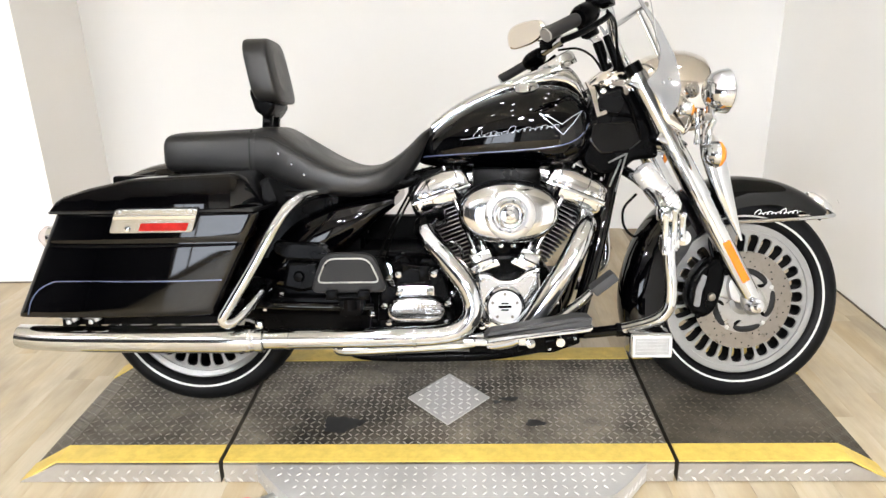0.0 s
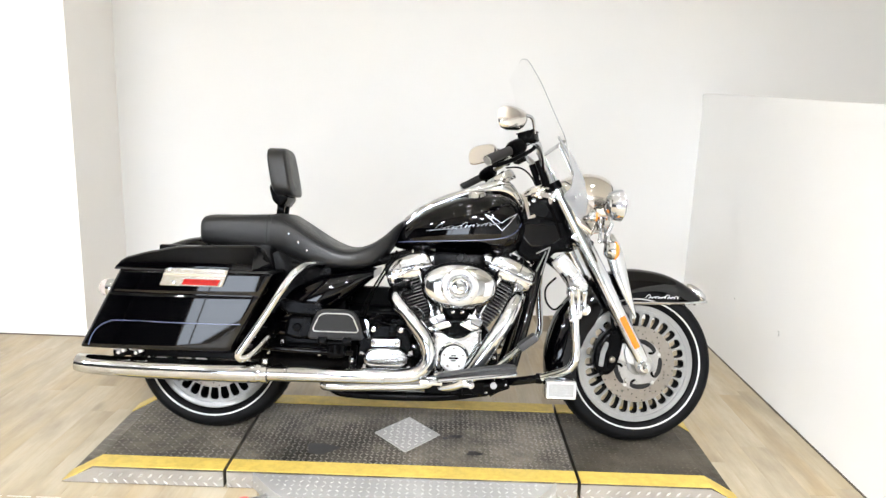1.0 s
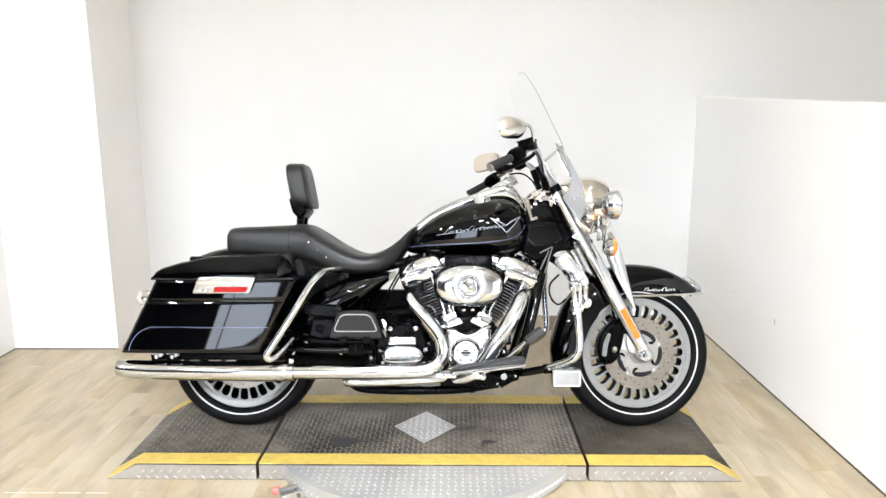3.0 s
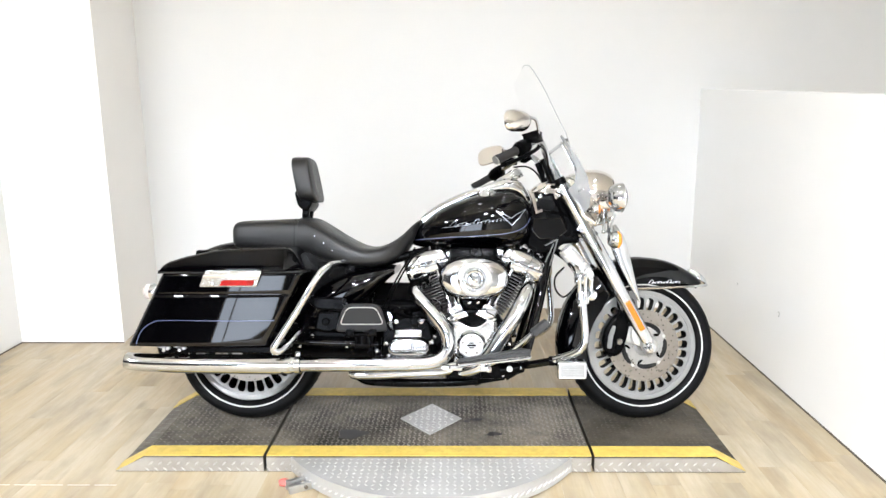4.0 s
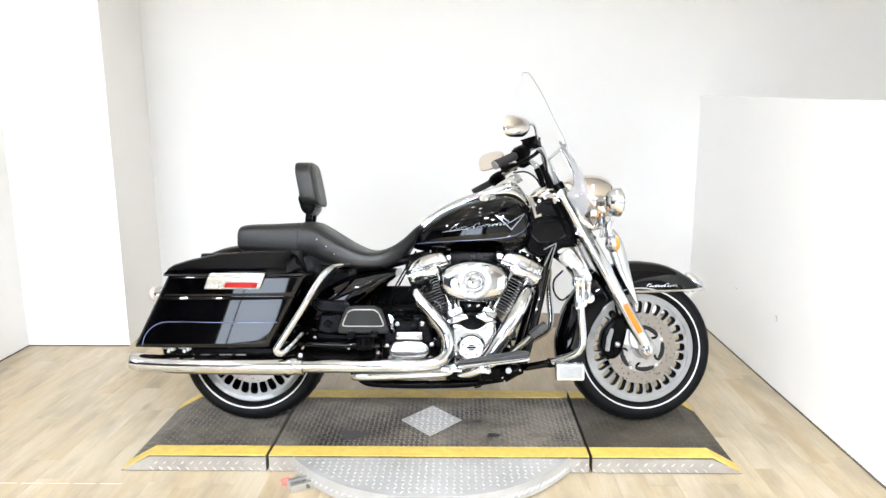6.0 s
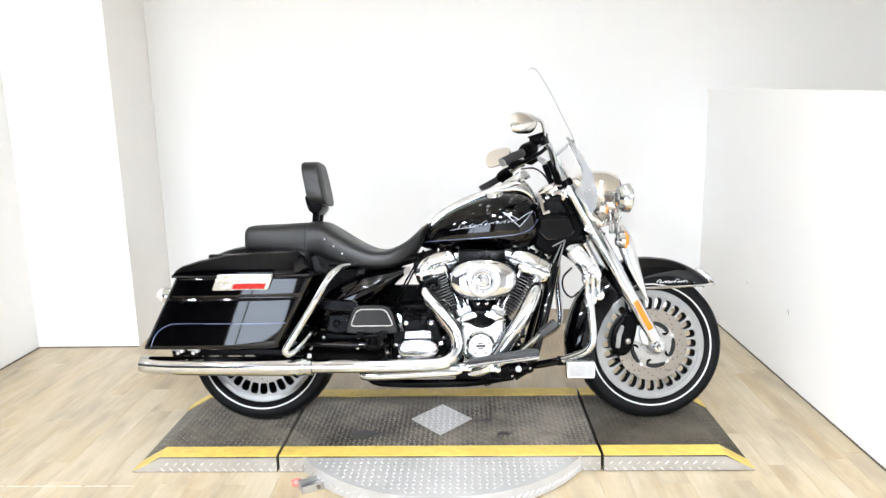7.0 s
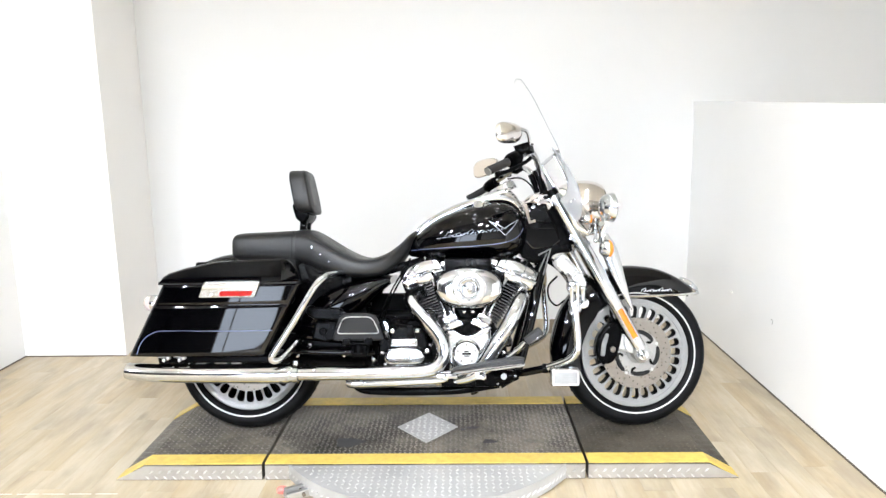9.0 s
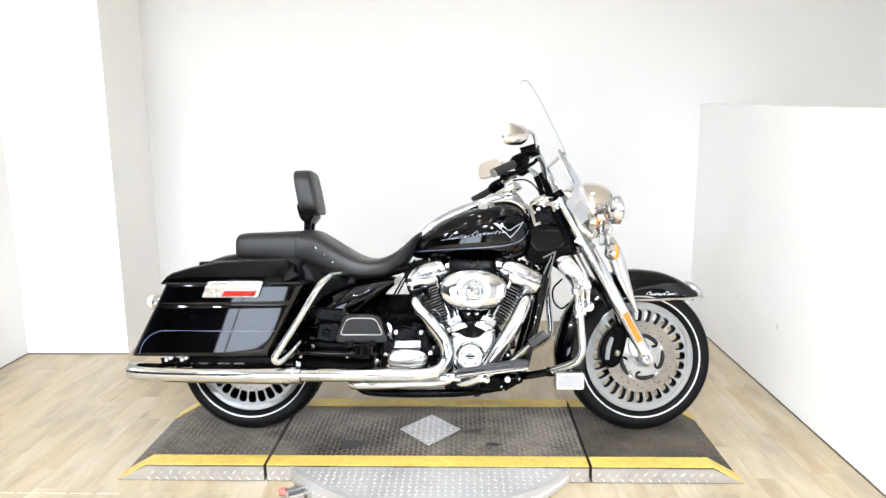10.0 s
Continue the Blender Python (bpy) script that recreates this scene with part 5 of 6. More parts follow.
bp("neck_panel", prism(rounded([(0.418, 0.79), (0.425, 0.842), (0.555, 0.842), (0.572, 0.79), (0.53, 0.758), (0.45, 0.752)], 0.014), -0.092, -0.08, 0.005, 2), PAINT, None, "gloss black neck side panel", angle=50)
for pts, r in (([(0.43, -0.085, 0.885), (0.47, -0.094, 0.868), (0.52, -0.094, 0.862), (0.565, -0.085, 0.85)], 0.005), ([(0.51, -0.088, 0.925), (0.53, -0.096, 0.89), (0.545, -0.094, 0.85), (0.565, -0.088, 0.79)], 0.005)):
    bp("neck_cable", tube(pts, r, 8), BLACK, None, "black cable")
for bx, bz in ((0.455, 0.93), (0.48, 0.945), (0.435, 0.915)):
    bp("neck_bolt", lathe([(0.0001, -0.1), (0.008, -0.098), (0.01, -0.085)], 12, "y", (bx, 0, bz)), CHROME)
bp("neck_bracket", prism(rounded([(0.468, 0.944), (0.478, 0.956), (0.535, 0.962), (0.54, 0.95), (0.522, 0.915), (0.512, 0.918), (0.508, 0.94)], 0.004), -0.102, -0.092, 0.002, 1), BRIGHT, None, "chrome neck bracket, lightened and warmed in colour")
bp("neck_gusset", prism(rounded([(0.43, 0.7), (0.43, 0.8), (0.54, 0.8), (0.52, 0.7)], 0.02), -0.055, 0.055, 0.01), BLACK)
for a, b in (((0.474, -0.092, 0.727), (0.524, -0.092, 0.752)), ((0.526, -0.09, 0.753), (0.492, -0.11, 0.645)), ((0.51, -0.092, 0.735), (0.474, -0.112, 0.66))):
    bp("gusset_edge", rod(a, b, 0.0028, 8), BADGE_PLATE)
bp("ignition_key_tab", prism(rounded([(0.397, 0.955), (0.427, 0.94), (0.442, 0.87), (0.46, 0.877), (0.464, 0.865), (0.432, 0.855), (0.412, 0.925)], 0.004), -0.125, -0.115, 0.002, 1), BRIGHT, None, "chrome neck trim")



# saddlebag guard, floorboards, crash bar
def bag_guard(side):
    bp("bag_guard", tube([(-0.33, side * 0.2, 0.662), (-0.354, side * 0.28, 0.662), (-0.38, side * 0.34, 0.652), (-0.416, side * 0.375, 0.61), (-0.487, side * 0.388, 0.49), (-0.555, side * 0.392, 0.385), (-0.574, side * 0.392, 0.352), (-0.561, side * 0.383, 0.338), (-0.536, side * 0.35, 0.355), (-0.503, side * 0.29, 0.395), (-0.488, side * 0.22, 0.412)], 0.0145, 16), CHROME, None, "chrome tubular saddlebag guard")


mirrored(bag_guard)


def footboard(side):
    o = side * 0.335
    lower = [(-0.355, 0.405), (-0.325, 0.498), (-0.3, 0.512), (-0.205, 0.512), (-0.18, 0.498), (-0.15, 0.405)]
    fb = bp("passenger_footboard", prism(rounded(lower, 0.022), min(o, o - side * 0.03), max(o, o - side * 0.03), 0.008, 2), GREY, None, "folded-up black passenger footboard with a bright outline", angle=50)
    e = rounded([(-0.335, 0.434), (-0.312, 0.488), (-0.295, 0.498), (-0.21, 0.498), (-0.193, 0.488), (-0.168, 0.434)], 0.016)
    bp("outline_trim", tube([(x, o + side * 0.001, z) for x, z in e + e[:1]], 0.0024, 6, 1, smooth=False), SATIN, fb, "thin bright trim line")
    for sx in (-0.312, -0.193):
        bp("pad_screw", lathe([(0.0001, side * 0.0035), (0.0035, side * 0.003), (0.0045, 0.0)], 8, "y", (sx, o, 0.481)), MATTE, fb)
    for sx in (-0.297, -0.208):
        bp("hinge_pin", lathe([(0.0001, side * 0.016), (0.006, side * 0.0155), (0.007, side * 0.01)], 10, "y", (sx, o, 0.403)), SATIN, fb)
    bp("hinge", join(box(-0.31, -0.28, o - 0.02, o + 0.012, 0.39, 0.416, 0.004), box(-0.225, -0.195, o - 0.02, o + 0.012, 0.39, 0.416, 0.004), rod((-0.31, o, 0.395), (-0.195, o, 0.395), 0.009)), BLACK, fb)
    bp("bracket", join(box(-0.28, -0.22, min(o, side * 0.16), max(o, side * 0.16), 0.34, 0.39, 0.008), rod((-0.25, side * 0.33, 0.36), (-0.25, side * 0.33, 0.39), 0.02)), BLACK, fb)
    rb = bp("rider_footboard", moved(prism(rounded([(0.11, 0.0), (0.385, 0.0), (0.395, 0.014), (0.12, 0.014)], 0.005), -0.055, 0.055, 0.004, 2), pose(0, side * 0.325, 0.257, side * 6, -6.5, 0)), CHROME, None, "chrome rider footboard with a rubber pad")
    bp("rubber_pad", moved(prism(rounded([(0.105, 0.013), (0.388, 0.013), (0.395, 0.034), (0.36, 0.04), (0.125, 0.028)], 0.006), -0.045, 0.045, 0.005, 2), pose(0, side * 0.325, 0.257, side * 6, -6.5, 0)), PEDAL, rb, "grey rubber pad")
    bp("hanger", join(box(0.2, 0.24, min(side * 0.16, side * 0.3), max(side * 0.16, side * 0.3), 0.245, 0.29, 0.006), lathe([(0.0001, side * 0.345), (0.006, side * 0.344), (0.007, side * 0.338), (0.012, side * 0.337), (0.013, side * 0.33)], 18, "y", (0.23, 0, 0.262)), rod((0.31, side * 0.33, 0.262), (0.31, side * 0.16, 0.262), 0.012)), CHROME, rb)


mirrored(footboard)
for a, b, r in (((0.05, -0.26, 0.262), (0.12, -0.3, 0.27), 0.012), ((0.28, -0.24, 0.24), (0.35, -0.24, 0.25), 0.022), ((0.2, -0.24, 0.225), (0.33, -0.2, 0.225), 0.014)):
    bp("lower_linkage", rod(a, b, r), BLACK)
bp("lower_frame_bracket", prism(rounded([(0.06, 0.208), (0.1, 0.252), (0.3, 0.262), (0.365, 0.268), (0.38, 0.235), (0.3, 0.206)], 0.012), -0.245, -0.17, 0.008, 2), BLACK)
for bx, bz in ((0.12, 0.228), (0.33, 0.244), (0.36, 0.25), (0.29, 0.22)):
    bp("bracket_bolt", lathe([(0.0001, -0.253), (0.005, -0.251), (0.0065, -0.243)], 10, "y", (bx, 0, bz)), CHROME)
bp("footboard_strut", join(rod((0.0, -0.28, 0.262), (0.11, -0.3, 0.27), 0.016), box(0.05, 0.13, -0.33, -0.29, 0.255, 0.275, 0.004)), CHROME)
pedal = bp("brake_pedal", tube([(0.23, -0.24, 0.26, 0.013), (0.3, -0.25, 0.3, 0.013), (0.37, -0.26, 0.355, 0.012), (0.4, -0.265, 0.385, 0.01)], 0.011, 10, flat=1.4), CHROME, None, "chrome brake pedal with a rubber pad")
bp("pedal_pad", moved(box(-0.038, 0.038, -0.03, 0.03, -0.014, 0.014, 0.008), pose(0.432, -0.27, 0.412, 0, -38, 0)), PEDAL, pedal, "grey rubber pedal pad")


def crash(side):
    dx = -0.035 if side > 0 else 0.0
    path = [(0.53, 0.06, 0.7), (0.553, 0.16, 0.675), (0.574, 0.28, 0.63), (0.58, 0.335, 0.57), (0.586, 0.345, 0.48), (0.592, 0.345, 0.4), (0.585, 0.342, 0.352), (0.553, 0.33, 0.32), (0.475, 0.29, 0.286), (0.395, 0.23, 0.26), (0.36, 0.19, 0.25)]
    bar = bp("crash_bar", tube([(x + dx, side * y, z) for x, y, z in path[:9]], 0.0155, 16, 7), CHROME, None, "chrome engine crash bar")
    bp("lower_arm", tube([(x + dx, side * y, z) for x, y, z in path[8:]], 0.0152, 16, 7), PAINT, bar, "gloss black lower arm")
    bp("arm_clamp", lathe([(0.0155, -0.012), (0.019, -0.01), (0.019, 0.01), (0.0155, 0.012)], 18, "x", (path[8][0] + dx, side * path[8][1], path[8][2]), loop=True), BLACK, bar)


mirrored(crash)
bp("fork_lock_bracket", join(rod((0.575, -0.33, 0.6), (0.612, -0.33, 0.545), 0.012), lathe([(0.0001, -0.03), (0.02, -0.027), (0.024, 0.0), (0.02, 0.02)], 18, "y", (0.615, -0.33, 0.545)), box(0.557, 0.597, -0.36, -0.3, 0.585, 0.625, 0.01)), CHROME)
bp("bar_clamp", join(lathe([(0.018, -0.02), (0.024, -0.018), (0.024, 0.018), (0.018, 0.02)], 20, "z", (0.584, -0.34, 0.53), loop=True), box(0.562, 0.607, -0.36, -0.32, 0.515, 0.545, 0.006)), CHROME)
horn = bp("highway_peg_mount", moved(lathe([(0.0001, -0.082), (0.02, -0.081), (0.029, -0.076), (0.033, -0.064), (0.0335, 0.05), (0.03, 0.068), (0.022, 0.078), (0.0001, 0.08)], 32, "x"), pose(0.588, -0.2, 0.655, 0, 52, 0)), PEARL, None, "pale satin crash bar light housing")
for i in range(4):
    bp("housing_ring", moved(lathe([(0.0325, -0.0016), (0.0345, -0.0012), (0.0345, 0.0012), (0.0325, 0.0016)], 28, "x", (0.006 + i * 0.013, 0, 0), loop=True), pose(0.588, -0.2, 0.655, 0, 50, 0)), CHROME, horn)
for k, (rx, z0, z1) in enumerate(((0.57, 0.5, 0.612), (0.592, 0.515, 0.622), (0.612, 0.535, 0.61))):
    bp("clamp_bolt", lathe([(0.0001, z0), (0.0085, z0 + 0.002), (0.0095, z0 + 0.012), (0.0085, z0 + 0.016), (0.0085, z1 - 0.016), (0.011, z1 - 0.012), (0.011, z1 - 0.003), (0.0001, z1)], 14, "z", (rx, -0.355, 0)), CHROME, horn)
bp("brake_hose", tube([(0.545, -0.14, 0.64), (0.508, -0.15, 0.6), (0.51, -0.15, 0.55), (0.54, -0.15, 0.52), (0.575, -0.13, 0.54)], 0.0038, 8), BLACK)
peg = bp("highway_peg", moved(box(-0.056, 0.056, -0.035, 0.035, -0.034, 0.034, 0.012, 3), pose(0.542, -0.33, 0.262)), CHROME, None, "chrome crash bar foot peg with a ribbed pad")
bp("peg_pad", moved(box(-0.044, 0.044, -0.003, 0.003, -0.023, 0.023, 0.002), pose(0.542, -0.3665, 0.262)), PEG, peg, "grey pad")
for k in (-1, 1):
    bp("peg_frame", moved(box(-0.05, 0.05, -0.003, 0.003, -0.003, 0.003, 0.002), pose(0.542, -0.3675, 0.262 + k * 0.026)), CAST, peg)
    bp("peg_frame", moved(box(-0.003, 0.003, -0.003, 0.003, -0.023, 0.023, 0.002), pose(0.542 + k * 0.047, -0.3675, 0.262)), CAST, peg)
for k in range(4):
    bp("pad_rib", moved(box(-0.04, 0.04, -0.001, 0.001, -0.0015, 0.0015), pose(0.542, -0.3705, 0.2485 + 0.009 * k)), PEG, peg)

# front end, steered
LEG0, LEG1 = (0.545, 0.943), (0.885, 0.315)
U = Vector((LEG1[0] - LEG0[0], 0, LEG1[1] - LEG0[1])).normalized()


def on_leg(d, y, off=0.0):
    """A point d metres down the fork leg."""
    n = Vector((-U.z, 0, U.x))
    return tuple(Vector((LEG0[0], y, LEG0[1])) + U * d + n * off)


def fork_leg(side):
    y = side * 0.125
    upper = bp("fork_upper_cover", tube([(*on_leg(-0.03, y), 0.028), (*on_leg(0.1, y), 0.0295), (*on_leg(0.25, y), 0.031), (*on_leg(0.37, y), 0.032)], 0.03, 24, 2), CHROME, None, "chrome fork cover", steer=True)
    bp("fork_lower_leg", tube([(*on_leg(0.36, y), 0.03), (*on_leg(0.4, y), 0.0285), (*on_leg(0.62, y), 0.0275), (*on_leg(0.7, y), 0.026), (*on_leg(0.735, y), 0.021)], 0.028, 24, 3), POLISH, upper, "brushed lower fork leg", steer=True)
    bp("axle_clamp", tube([(*on_leg(0.67, y), 0.024), (*on_leg(0.705, y), 0.034), (*on_leg(0.735, y), 0.032), (*on_leg(0.748, y), 0.022)], 0.03, 18, 4, flat=0.75), SATIN, upper, steer=True)
    bp("axle_cap", lathe([(0.0001, side * 0.062), (0.01, side * 0.06), (0.012, side * 0.046), (0.02, side * 0.044), (0.022, side * 0.02), (0.024, 0)], 20, "y", (FA[0], side * 0.122, FA[1])), CHROME, upper, steer=True)
    bp("fork_reflector", moved(box(-0.0115, 0.0115, -0.003, 0.003, -0.066, 0.066, 0.0025), Matrix.Translation(on_leg(0.575, y + side * 0.028)) @ Matrix.Rotation(-math.atan2(U.x, -U.z), 4, "Y")), REFLECTOR, upper, "orange fork reflector", steer=True)
    bp("upper_tube", rod(on_leg(-0.06, y), on_leg(0.0, y), 0.024), BLACK, upper, steer=True)


mirrored(fork_leg)
bp("triple_clamp", join(moved(box(-0.05, 0.05, -0.15, 0.15, -0.018, 0.018, 0.01), pose(0.555, 0, 0.93, 0, 30, 0)), moved(box(-0.045, 0.045, -0.15, 0.15, -0.018, 0.018, 0.01), pose(0.63, 0, 0.78, 0, 30, 0))), CHROME, None, "chrome triple clamp", steer=True)
bp("fork_shroud", tube([(0.742, -0.1, 0.805, 0.018), (0.762, -0.1, 0.745, 0.033), (0.797, -0.1, 0.64, 0.028), (0.828, -0.1, 0.56, 0.016), (0.856, -0.1, 0.492, 0.004)], 0.03, 24, 5, flat=0.55), CHROME, None, "tapered chrome fork shroud", steer=True, angle=60)
cal = bp("brake_caliper", prism(rounded([(0.795, 0.455), (0.737, 0.427), (0.704, 0.38), (0.695, 0.325), (0.712, 0.279), (0.748, 0.264), (0.782, 0.29), (0.8, 0.35), (0.812, 0.41)], 0.02), -0.115, -0.06, 0.014, 3), BLACK, None, "black front brake caliper", steer=True)
bp("caliper_badge", prism(rounded([(0.738, 0.398), (0.72, 0.358), (0.713, 0.304), (0.731, 0.301), (0.738, 0.35), (0.754, 0.39)], 0.006), -0.1185, -0.114, 0.001, 1), BADGE_PLATE, cal, "dull silver plate", steer=True)
bp("caliper_bolt", lathe([(0.0001, -0.012), (0.01, -0.01), (0.013, 0.0)], 16, "y", (0.765, -0.115, 0.33)), STEEL, cal, steer=True)
bp("caliper_mount", prism(rounded([(0.775, 0.43), (0.8, 0.44), (0.87, 0.34), (0.85, 0.31), (0.79, 0.33)], 0.012), -0.1, -0.08, 0.006), SATIN, cal, steer=True)
for bx, bz, br in ((0.76, 0.43, 0.008), (0.725, 0.275, 0.008), (0.806, 0.4, 0.009)):
    bp("caliper_bolt", lathe([(0.0001, -0.009), (br * 0.85, -0.008), (br, 0.0)], 12, "y", (bx, -0.114, bz)), BLACK, cal, steer=True)
bp("caliper_rib", prism(rounded([(0.79, 0.445), (0.753, 0.415), (0.742, 0.36), (0.748, 0.3), (0.757, 0.298), (0.752, 0.36), (0.762, 0.408), (0.797, 0.437)], 0.003), -0.119, -0.112, 0.002, 1), BLACK, cal, steer=True)
bp("caliper_bracket", prism(rounded([(0.79, 0.462), (0.812, 0.47), (0.838, 0.43), (0.846, 0.37), (0.862, 0.335), (0.85, 0.31), (0.822, 0.32), (0.812, 0.36), (0.822, 0.4)], 0.01), -0.124, -0.1, 0.005, 2), SATIN, cal, "brushed caliper bracket", steer=True)
bp("brake_line", tube([(0.79, -0.1, 0.42), (0.77, -0.09, 0.47), (0.76, -0.09, 0.55), (0.7, -0.09, 0.68)], 0.006, 8), BLACK, None, steer=True)

# fender trim
bp("fender_edge_trim", tube([(0.845, -0.08, 0.546), (0.93, -0.08, 0.547), (1.05, -0.08, 0.551), (1.135, -0.07, 0.555), (1.158, -0.045, 0.558), (1.165, 0, 0.56), (1.158, 0.045, 0.558), (1.135, 0.07, 0.555), (1.05, 0.08, 0.551), (0.845, 0.08, 0.546)], 0.006, 8), CHROME, ff, "chrome fender edge trim", steer=True)
bp("fender_tip", body([(1.1, 0.57, 0.625, 0.012), (1.118, 0.562, 0.622, 0.026), (1.142, 0.556, 0.608, 0.034), (1.162, 0.554, 0.59, 0.03), (1.172, 0.556, 0.572, 0.015)], 16, 0.8), CHROME, ff, "chrome fender tip lamp", steer=True)
bp("script_stroke", tube([(x, -0.0812, z) for x, z in scribble(0.902, 0.565, 0.0125, 0.0075, 10, 0.0002)], 0.0012, 6, 1, flat=0.4), SCRIPT, ff, steer=True)

# handlebar, grips, controls, mirrors
def bar(side):
    bp("handlebar", tube([(0.51, 0, 1.0), (0.505, side * 0.05, 1.02), (0.475, side * 0.085, 1.09), (0.45, side * 0.15, 1.125), (0.415, side * 0.24, 1.13), (0.36, side * 0.33, 1.1), (0.3, side * 0.4, 1.063), (0.24, side * 0.438, 1.032)], 0.0125, 14), CHROME, None, "chrome handlebar", steer=True)
    bp("grip", tube([(0.302, side * 0.4, 1.064, 0.0155), (0.29, side * 0.408, 1.058, 0.0165), (0.25, side * 0.432, 1.037, 0.0165), (0.226, side * 0.443, 1.025, 0.017), (0.222, side * 0.445, 1.022, 0.016)], 0.0185, 18), GRIP, None, "black rubber handgrip", steer=True)
    bp("grip_cap", rod((0.2235, side * 0.4443, 1.0233), (0.219, side * 0.4468, 1.0205), 0.0165, 16), SATIN, None, "metal grip end cap", steer=True)
    sw = bp("switch_housing", tube([(0.352, side * 0.345, 1.093, 0.02), (0.345, side * 0.352, 1.09, 0.027), (0.318, side * 0.382, 1.074, 0.028), (0.305, side * 0.396, 1.066, 0.022)], 0.025, 18), BLACK, None, "black switch housing", steer=True)
    bp("switch", moved(box(-0.018, 0.018, -0.02, 0.02, -0.03, 0.002, 0.006), pose(0.335, side * 0.36, 1.058, 0, -25, side * 40)), BLACK, sw, steer=True)
    res = bp("brake_reservoir", moved(box(-0.03, 0.03, -0.028, 0.028, -0.016, 0.016, 0.005), pose(0.378, side * 0.325, 1.122, 0, -12, side * 30)), BLACK, None, "black lever reservoir", steer=True)
    bp("reservoir_lid", moved(box(-0.032, 0.032, -0.03, 0.03, 0.016, 0.021, 0.002), pose(0.378, side * 0.325, 1.122, 0, -12, side * 30)), BLACK, res, steer=True)
    bp("lever", tube([(0.395, side * 0.345, 1.085), (0.37, side * 0.375, 1.066), (0.315, side * 0.43, 1.032), (0.255, side * 0.468, 1.005)], 0.0075, 10), BLACK, None, "black hand lever", steer=True)
    mir = bp("mirror_stem", tube([(0.395, side * 0.335, 1.12), (0.394, side * 0.345, 1.15), (0.38, side * 0.37, 1.185), (0.345, side * 0.395, 1.19)], 0.006, 10), CHROME, None, "chrome mirror on a curved stem", steer=True)
    rings = []
    for f, d in ((0.15, 0.034), (0.45, 0.03), (0.75, 0.019), (0.92, 0.009), (1.0, 0.0), (1.0, -0.007), (0.94, -0.009)):
        rings.append([(d, 0.083 * f * math.copysign(abs(math.cos(k)) ** 0.75, math.cos(k)), (0.041 + 0.006 * side * math.cos(k)) * f * math.copysign(abs(math.sin(k)) ** 0.75, math.sin(k)) + 0.012 * f * math.cos(k) * -side) for k in (2 * math.pi * j / 36 for j in range(36))])
    m = Matrix.Translation((0.308, side * 0.415, 1.172)) @ Euler((0, radians(-6), side * radians(42))).to_matrix().to_4x4()
    bp("mirror_shell", moved(skin(rings), m), BRIGHT, mir, "chrome mirror shell, lightened and warmed in colour", steer=True, angle=60)
    bp("mirror_glass", moved(skin([[(-0.0095, y, z) for _, y, z in rings[-1]], [(-0.0105, y * 0.97, z * 0.97) for _, y, z in rings[-1]]]), m), GLASS, mir, "mirror glass", steer=True)


mirrored(bar)
for k in (-1, 1):
    bp("riser", tube([(0.525, k * 0.06, 0.945, 0.019), (0.505, k * 0.06, 0.985, 0.016), (0.485, k * 0.06, 1.04, 0.015), (0.468, k * 0.06, 1.085, 0.016)], 0.016, 14), BLACK, None, "black handlebar riser", steer=True)
    bp("riser_bolt", lathe([(0.0001, k * 0.092), (0.014, k * 0.09), (0.018, k * 0.07)], 16, "y", (0.518, 0, 0.962)), BLACK, None, steer=True)
bp("instrument_cover", body([(0.42, 0.93, 0.96, 0.05), (0.45, 0.925, 0.985, 0.08), (0.49, 0.93, 0.995, 0.09), (0.53, 0.94, 0.98, 0.08)], 24, 0.7), BRIGHT, None, "chrome fork nut cover", steer=True)
for k in (-1, 1):
    bp("control_cable", tube([(0.4, k * 0.31, 1.1), (0.445, k * 0.22, 1.09), (0.478, k * 0.12, 1.04), (0.505, k * 0.07, 0.95), (0.515, k * 0.06, 0.85)], 0.004, 8), BLACK, None, steer=True)

# headlamp nacelle, passing lamps, turn signals
nac = bp("headlamp_nacelle", tube([(0.575, 0, 0.925, 0.085), (0.63, 0, 0.935, 0.105), (0.69, 0, 0.935, 0.112), (0.735, 0, 0.932, 0.104), (0.752, 0, 0.931, 0.098)], 0.1, 36, 5), BRIGHT, None, "chrome headlamp nacelle", steer=True, angle=60)
bp("headlamp_lens", lathe([(0.092, 0.748), (0.085, 0.764), (0.05, 0.778), (0.0001, 0.783)], 36, "x", (0, 0, 0.931)), SMOKE, nac, "clear headlamp glass", steer=True)
bp("nacelle_side", prism(rounded([(0.555, 0.95), (0.64, 0.93), (0.7, 0.86), (0.665, 0.79), (0.6, 0.83)], 0.02), -0.16, 0.16, 0.02, 3), BRIGHT, nac, "chrome nacelle panel", steer=True, angle=55)
bp("passing_lamp_bar", tube([(0.7, -0.22, 0.842), (0.72, -0.12, 0.825), (0.725, 0, 0.822), (0.72, 0.12, 0.825), (0.7, 0.22, 0.842)], 0.011, 12), CHROME, None, "chrome passing lamp bar", steer=True)


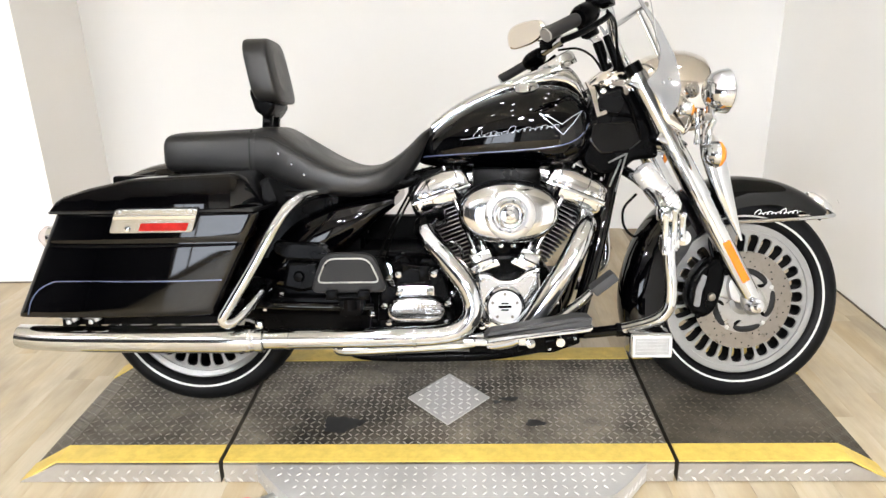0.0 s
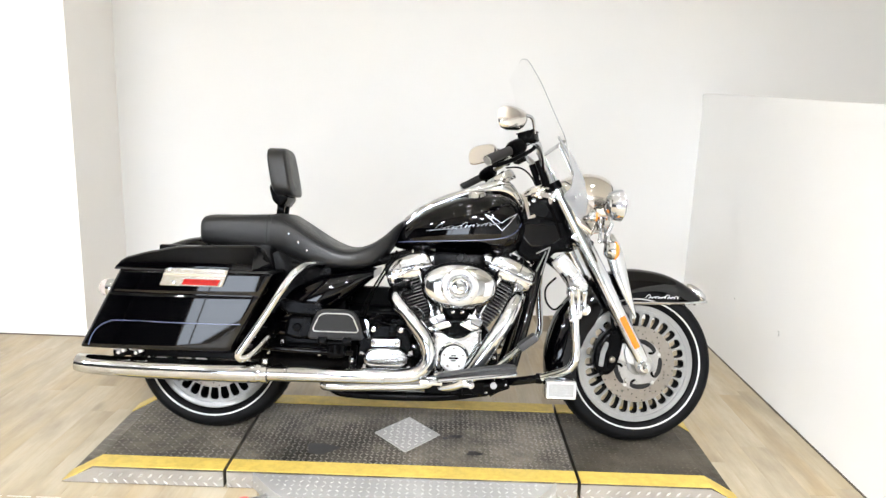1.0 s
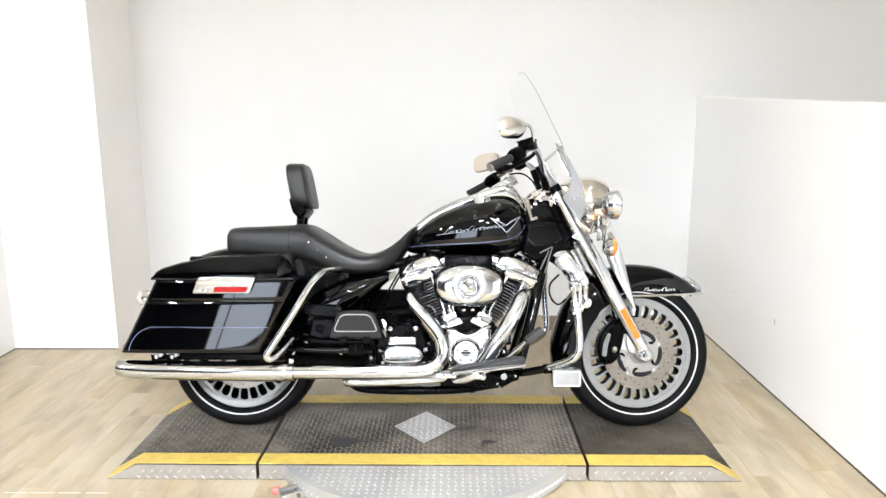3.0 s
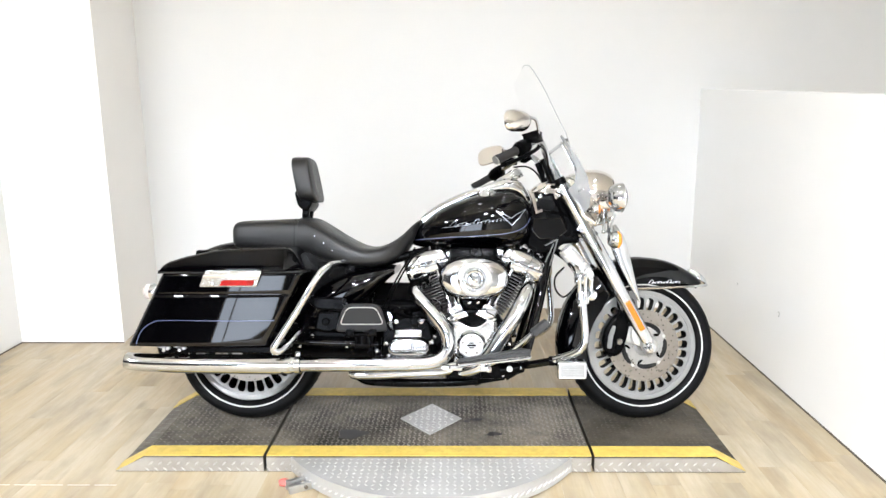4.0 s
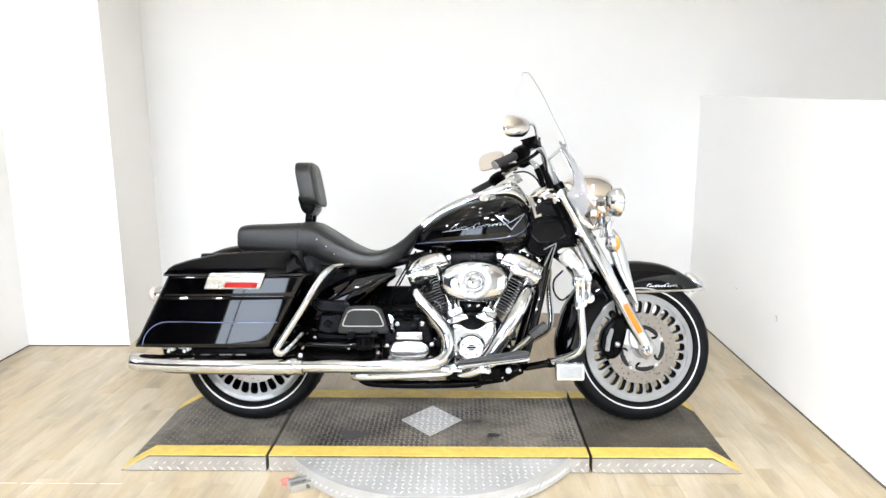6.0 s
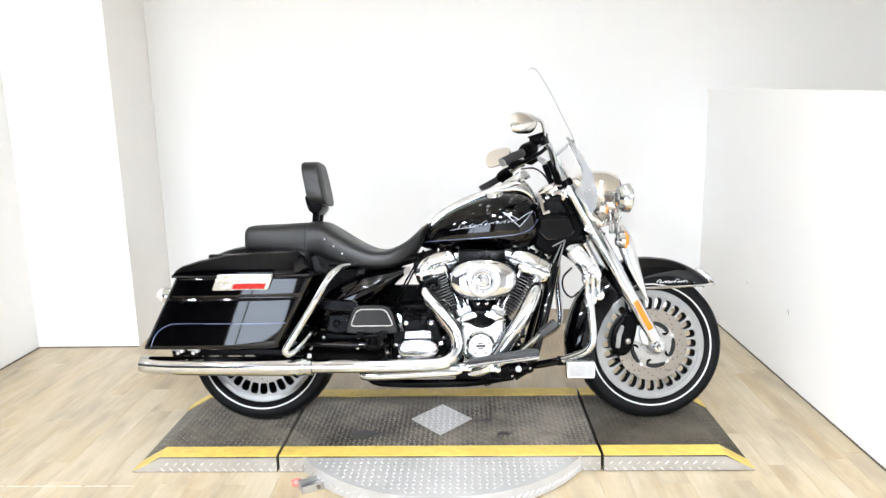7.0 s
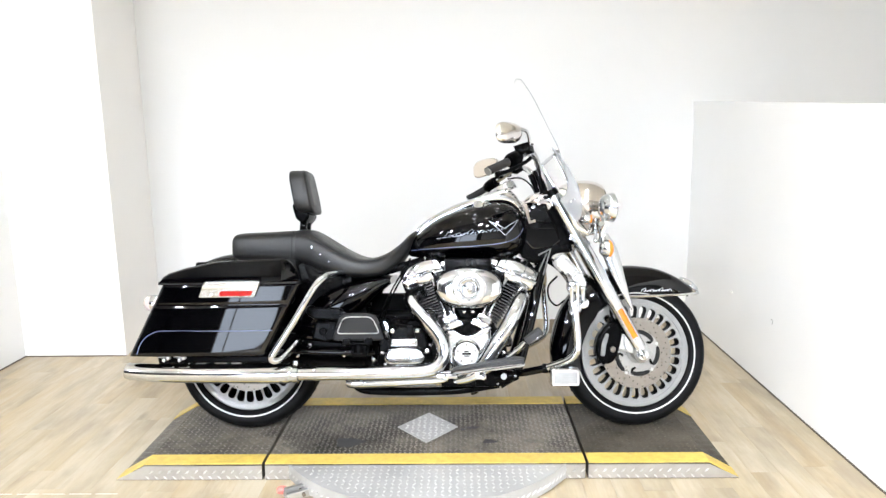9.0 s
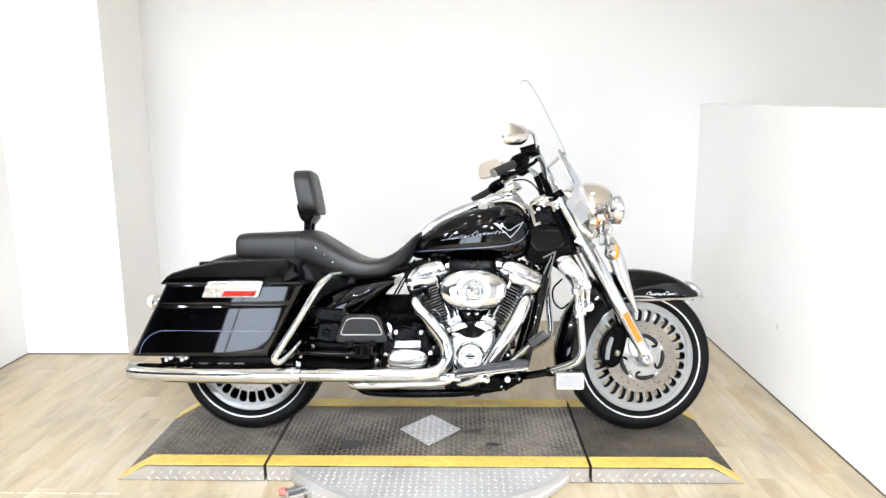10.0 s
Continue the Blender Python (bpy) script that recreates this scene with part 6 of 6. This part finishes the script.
def passing(side):
    y = side * 0.2
    sp = bp("passing_lamp", lathe([(0.0001, 0.694), (0.028, 0.697), (0.046, 0.71), (0.055, 0.728), (0.059, 0.746), (0.06, 0.754), (0.055, 0.757)], 36, "x", (0, y, 0.91)), CHROME, None, "round chrome passing lamp", steer=True, angle=50)
    bp("lens", lathe([(0.054, 0.754), (0.046, 0.763), (0.0001, 0.769)], 32, "x", (0, y, 0.91)), SMOKE, sp, "clear lamp glass", steer=True)
    bp("mount", join(rod((0.712, y, 0.842), (0.712, y, 0.87), 0.012), lathe([(0.018, 0.0), (0.018, 0.014)], 16, "z", (0.712, y, 0.832))), CHROME, sp, steer=True)
    ts = bp("front_turn_signal", lathe([(0.0001, 0.708), (0.02, 0.711), (0.033, 0.725), (0.037, 0.742)], 24, "x", (-0.02, side * 0.225, 0.742)), CHROME, None, "chrome front turn signal with an amber lens", steer=True)
    bp("lens", lathe([(0.035, 0.741), (0.033, 0.752), (0.022, 0.761), (0.0001, 0.764)], 24, "x", (-0.02, side * 0.225, 0.742)), AMBER, ts, "amber lens", steer=True)
    bp("stalk", tube([(0.715, side * 0.22, 0.835), (0.7, side * 0.225, 0.8), (0.7, side * 0.225, 0.765)], 0.009, 10), CHROME, ts, steer=True)
    for px in (0.688, 0.708):
        bp("lamp_post", lathe([(0.0001, 0.768), (0.009, 0.77), (0.0095, 0.782), (0.007, 0.788), (0.007, 0.852), (0.01, 0.858), (0.01, 0.868), (0.0001, 0.87)], 14, "z", (px, side * 0.175, 0.0)), CHROME, sp, "short chrome lamp post", steer=True)
    bp("side_marker", lathe([(0.0001, 0.632), (0.012, 0.634), (0.0175, 0.642), (0.019, 0.66)], 20, "x", (0.0, side * 0.19, 0.865)), CHROME, sp, "small chrome marker housing", steer=True)
    bp("marker_lens", lathe([(0.018, 0.659), (0.015, 0.668), (0.0001, 0.671)], 20, "x", (0.0, side * 0.19, 0.865)), AMBER, sp, "amber marker lens", steer=True)


mirrored(passing)

# windshield: a thin clear sheet, bowed across and raked back
rows = []
for t in [i / 20 for i in range(21)]:
    x = 0.695 - 0.309 * t - 0.014 * math.sin(math.pi * t)
    z = 0.86 + 0.607 * t
    w = 0.12 + 0.13 * min(1, t * 2.2) - 0.09 * (max(0, t - 0.72) / 0.28) ** 2
    bow = 0.01 + 0.07 * max(0, 1 - t / 0.5) ** 1.3
    rows.append([(x - bow * abs(u) ** 2.2, w * u, z - (0.02 * abs(u) ** 3 if t > 0.97 else 0)) for u in [k / 9 - 1 for k in range(19)]])
sheet = skin(rows, cap=False, closed=False)
bmesh.ops.solidify(sheet, geom=sheet.faces[:], thickness=0.004)
ws = bp("windshield", sheet, CLEAR, None, "tall clear windshield", steer=True, angle=60)
ws.visible_shadow = False
bp("edge", tube([(p[0] + 0.001, p[1], p[2]) for p in [r[0] for r in rows]], 0.0017, 6, 1), EDGE, ws, "polished plastic edge", steer=True)
bp("edge", tube(rows[-1][:8], 0.0012, 6, 1), EDGE, ws, "polished plastic edge", steer=True)
for k in (-1, 1):
    o = k * 0.2
    pan = bp("windshield_side_panel", prism(rounded([(0.507, 1.155), (0.515, 1.16), (0.57, 1.085), (0.615, 1.0), (0.632, 0.925), (0.625, 0.875), (0.6, 0.845), (0.535, 0.94), (0.566, 0.97), (0.573, 1.02), (0.548, 1.09)], 0.012), o - 0.002, o + 0.002, 0.001, 1), SMOKED, None, "grey plastic windshield side panel", steer=True)
    for px, pz in ((0.582, 0.935), (0.597, 0.944)):
        bp("rivet", lathe([(0.0001, o + k * 0.005), (0.004, o + k * 0.004), (0.005, o + k * 0.002)], 10, "y", (px, 0, pz)), CHROME, pan, steer=True)
for k in (-1, 1):
    brace = bp("windshield_bracket", tube([(0.645, k * 0.125, 0.9), (0.6, k * 0.13, 1.0), (0.56, k * 0.135, 1.08), (0.53, k * 0.14, 1.135)], 0.006, 8, flat=0.5), CHROME, None, "chrome windshield bracket", steer=True)
bp("bracket_bar", rod((0.535, -0.19, 1.14), (0.535, 0.19, 1.14), 0.008), CHROME, brace, steer=True)

# side stand
bp("side_stand", tube([(0.22, 0.15, 0.2), (0.22, 0.25, 0.1), (0.2, 0.33, 0.068)], 0.011, 10), BLACK, None, "black side stand")

# ---- floor planks ----
def plank_mesh(w, length, material):
    bm = box(-w / 2 + 0.0003, w / 2 - 0.0003, -length / 2 + 0.0003, length / 2 - 0.0003, -0.006, 0.0)
    me = bpy.data.meshes.new("plank")
    bm.to_mesh(me)
    bm.free()
    me.materials.append(material)
    return me


PW, PL = 0.11, 0.9
plank_kinds = [plank_mesh(PW, PL, m) for m in (WOOD, WOOD, WOOD_PALE, WOOD_PALE, WOOD_GREY)]
rng = random.Random(4)
cols = int((EAST - WEST) / PW)
rest_v, rest_f = [], []
for c in range(cols):
    x = WEST + PW * (c + 0.5)
    y = BACK - PL / 2 - rng.uniform(0, PL) + PL * 0.5
    while y > FRONT:
        if LEFT < x < RIGHT + 0.1 and -2.6 < y < BACK:
            ob = new("plank", rng.choice(plank_kinds))
            ob.parent = floor
            ob.location = (x, y, 0)
        else:
            k = len(rest_v)
            a, b = PW / 2 - 0.0003, PL / 2 - 0.0003
            rest_v += [(x - a, y - b, 0), (x + a, y - b, 0), (x + a, y + b, 0), (x - a, y + b, 0)]
            rest_f.append((k, k + 1, k + 2, k + 3))
        y -= PL
stuff_mesh("far_planks", rest_v, rest_f, WOOD, floor)
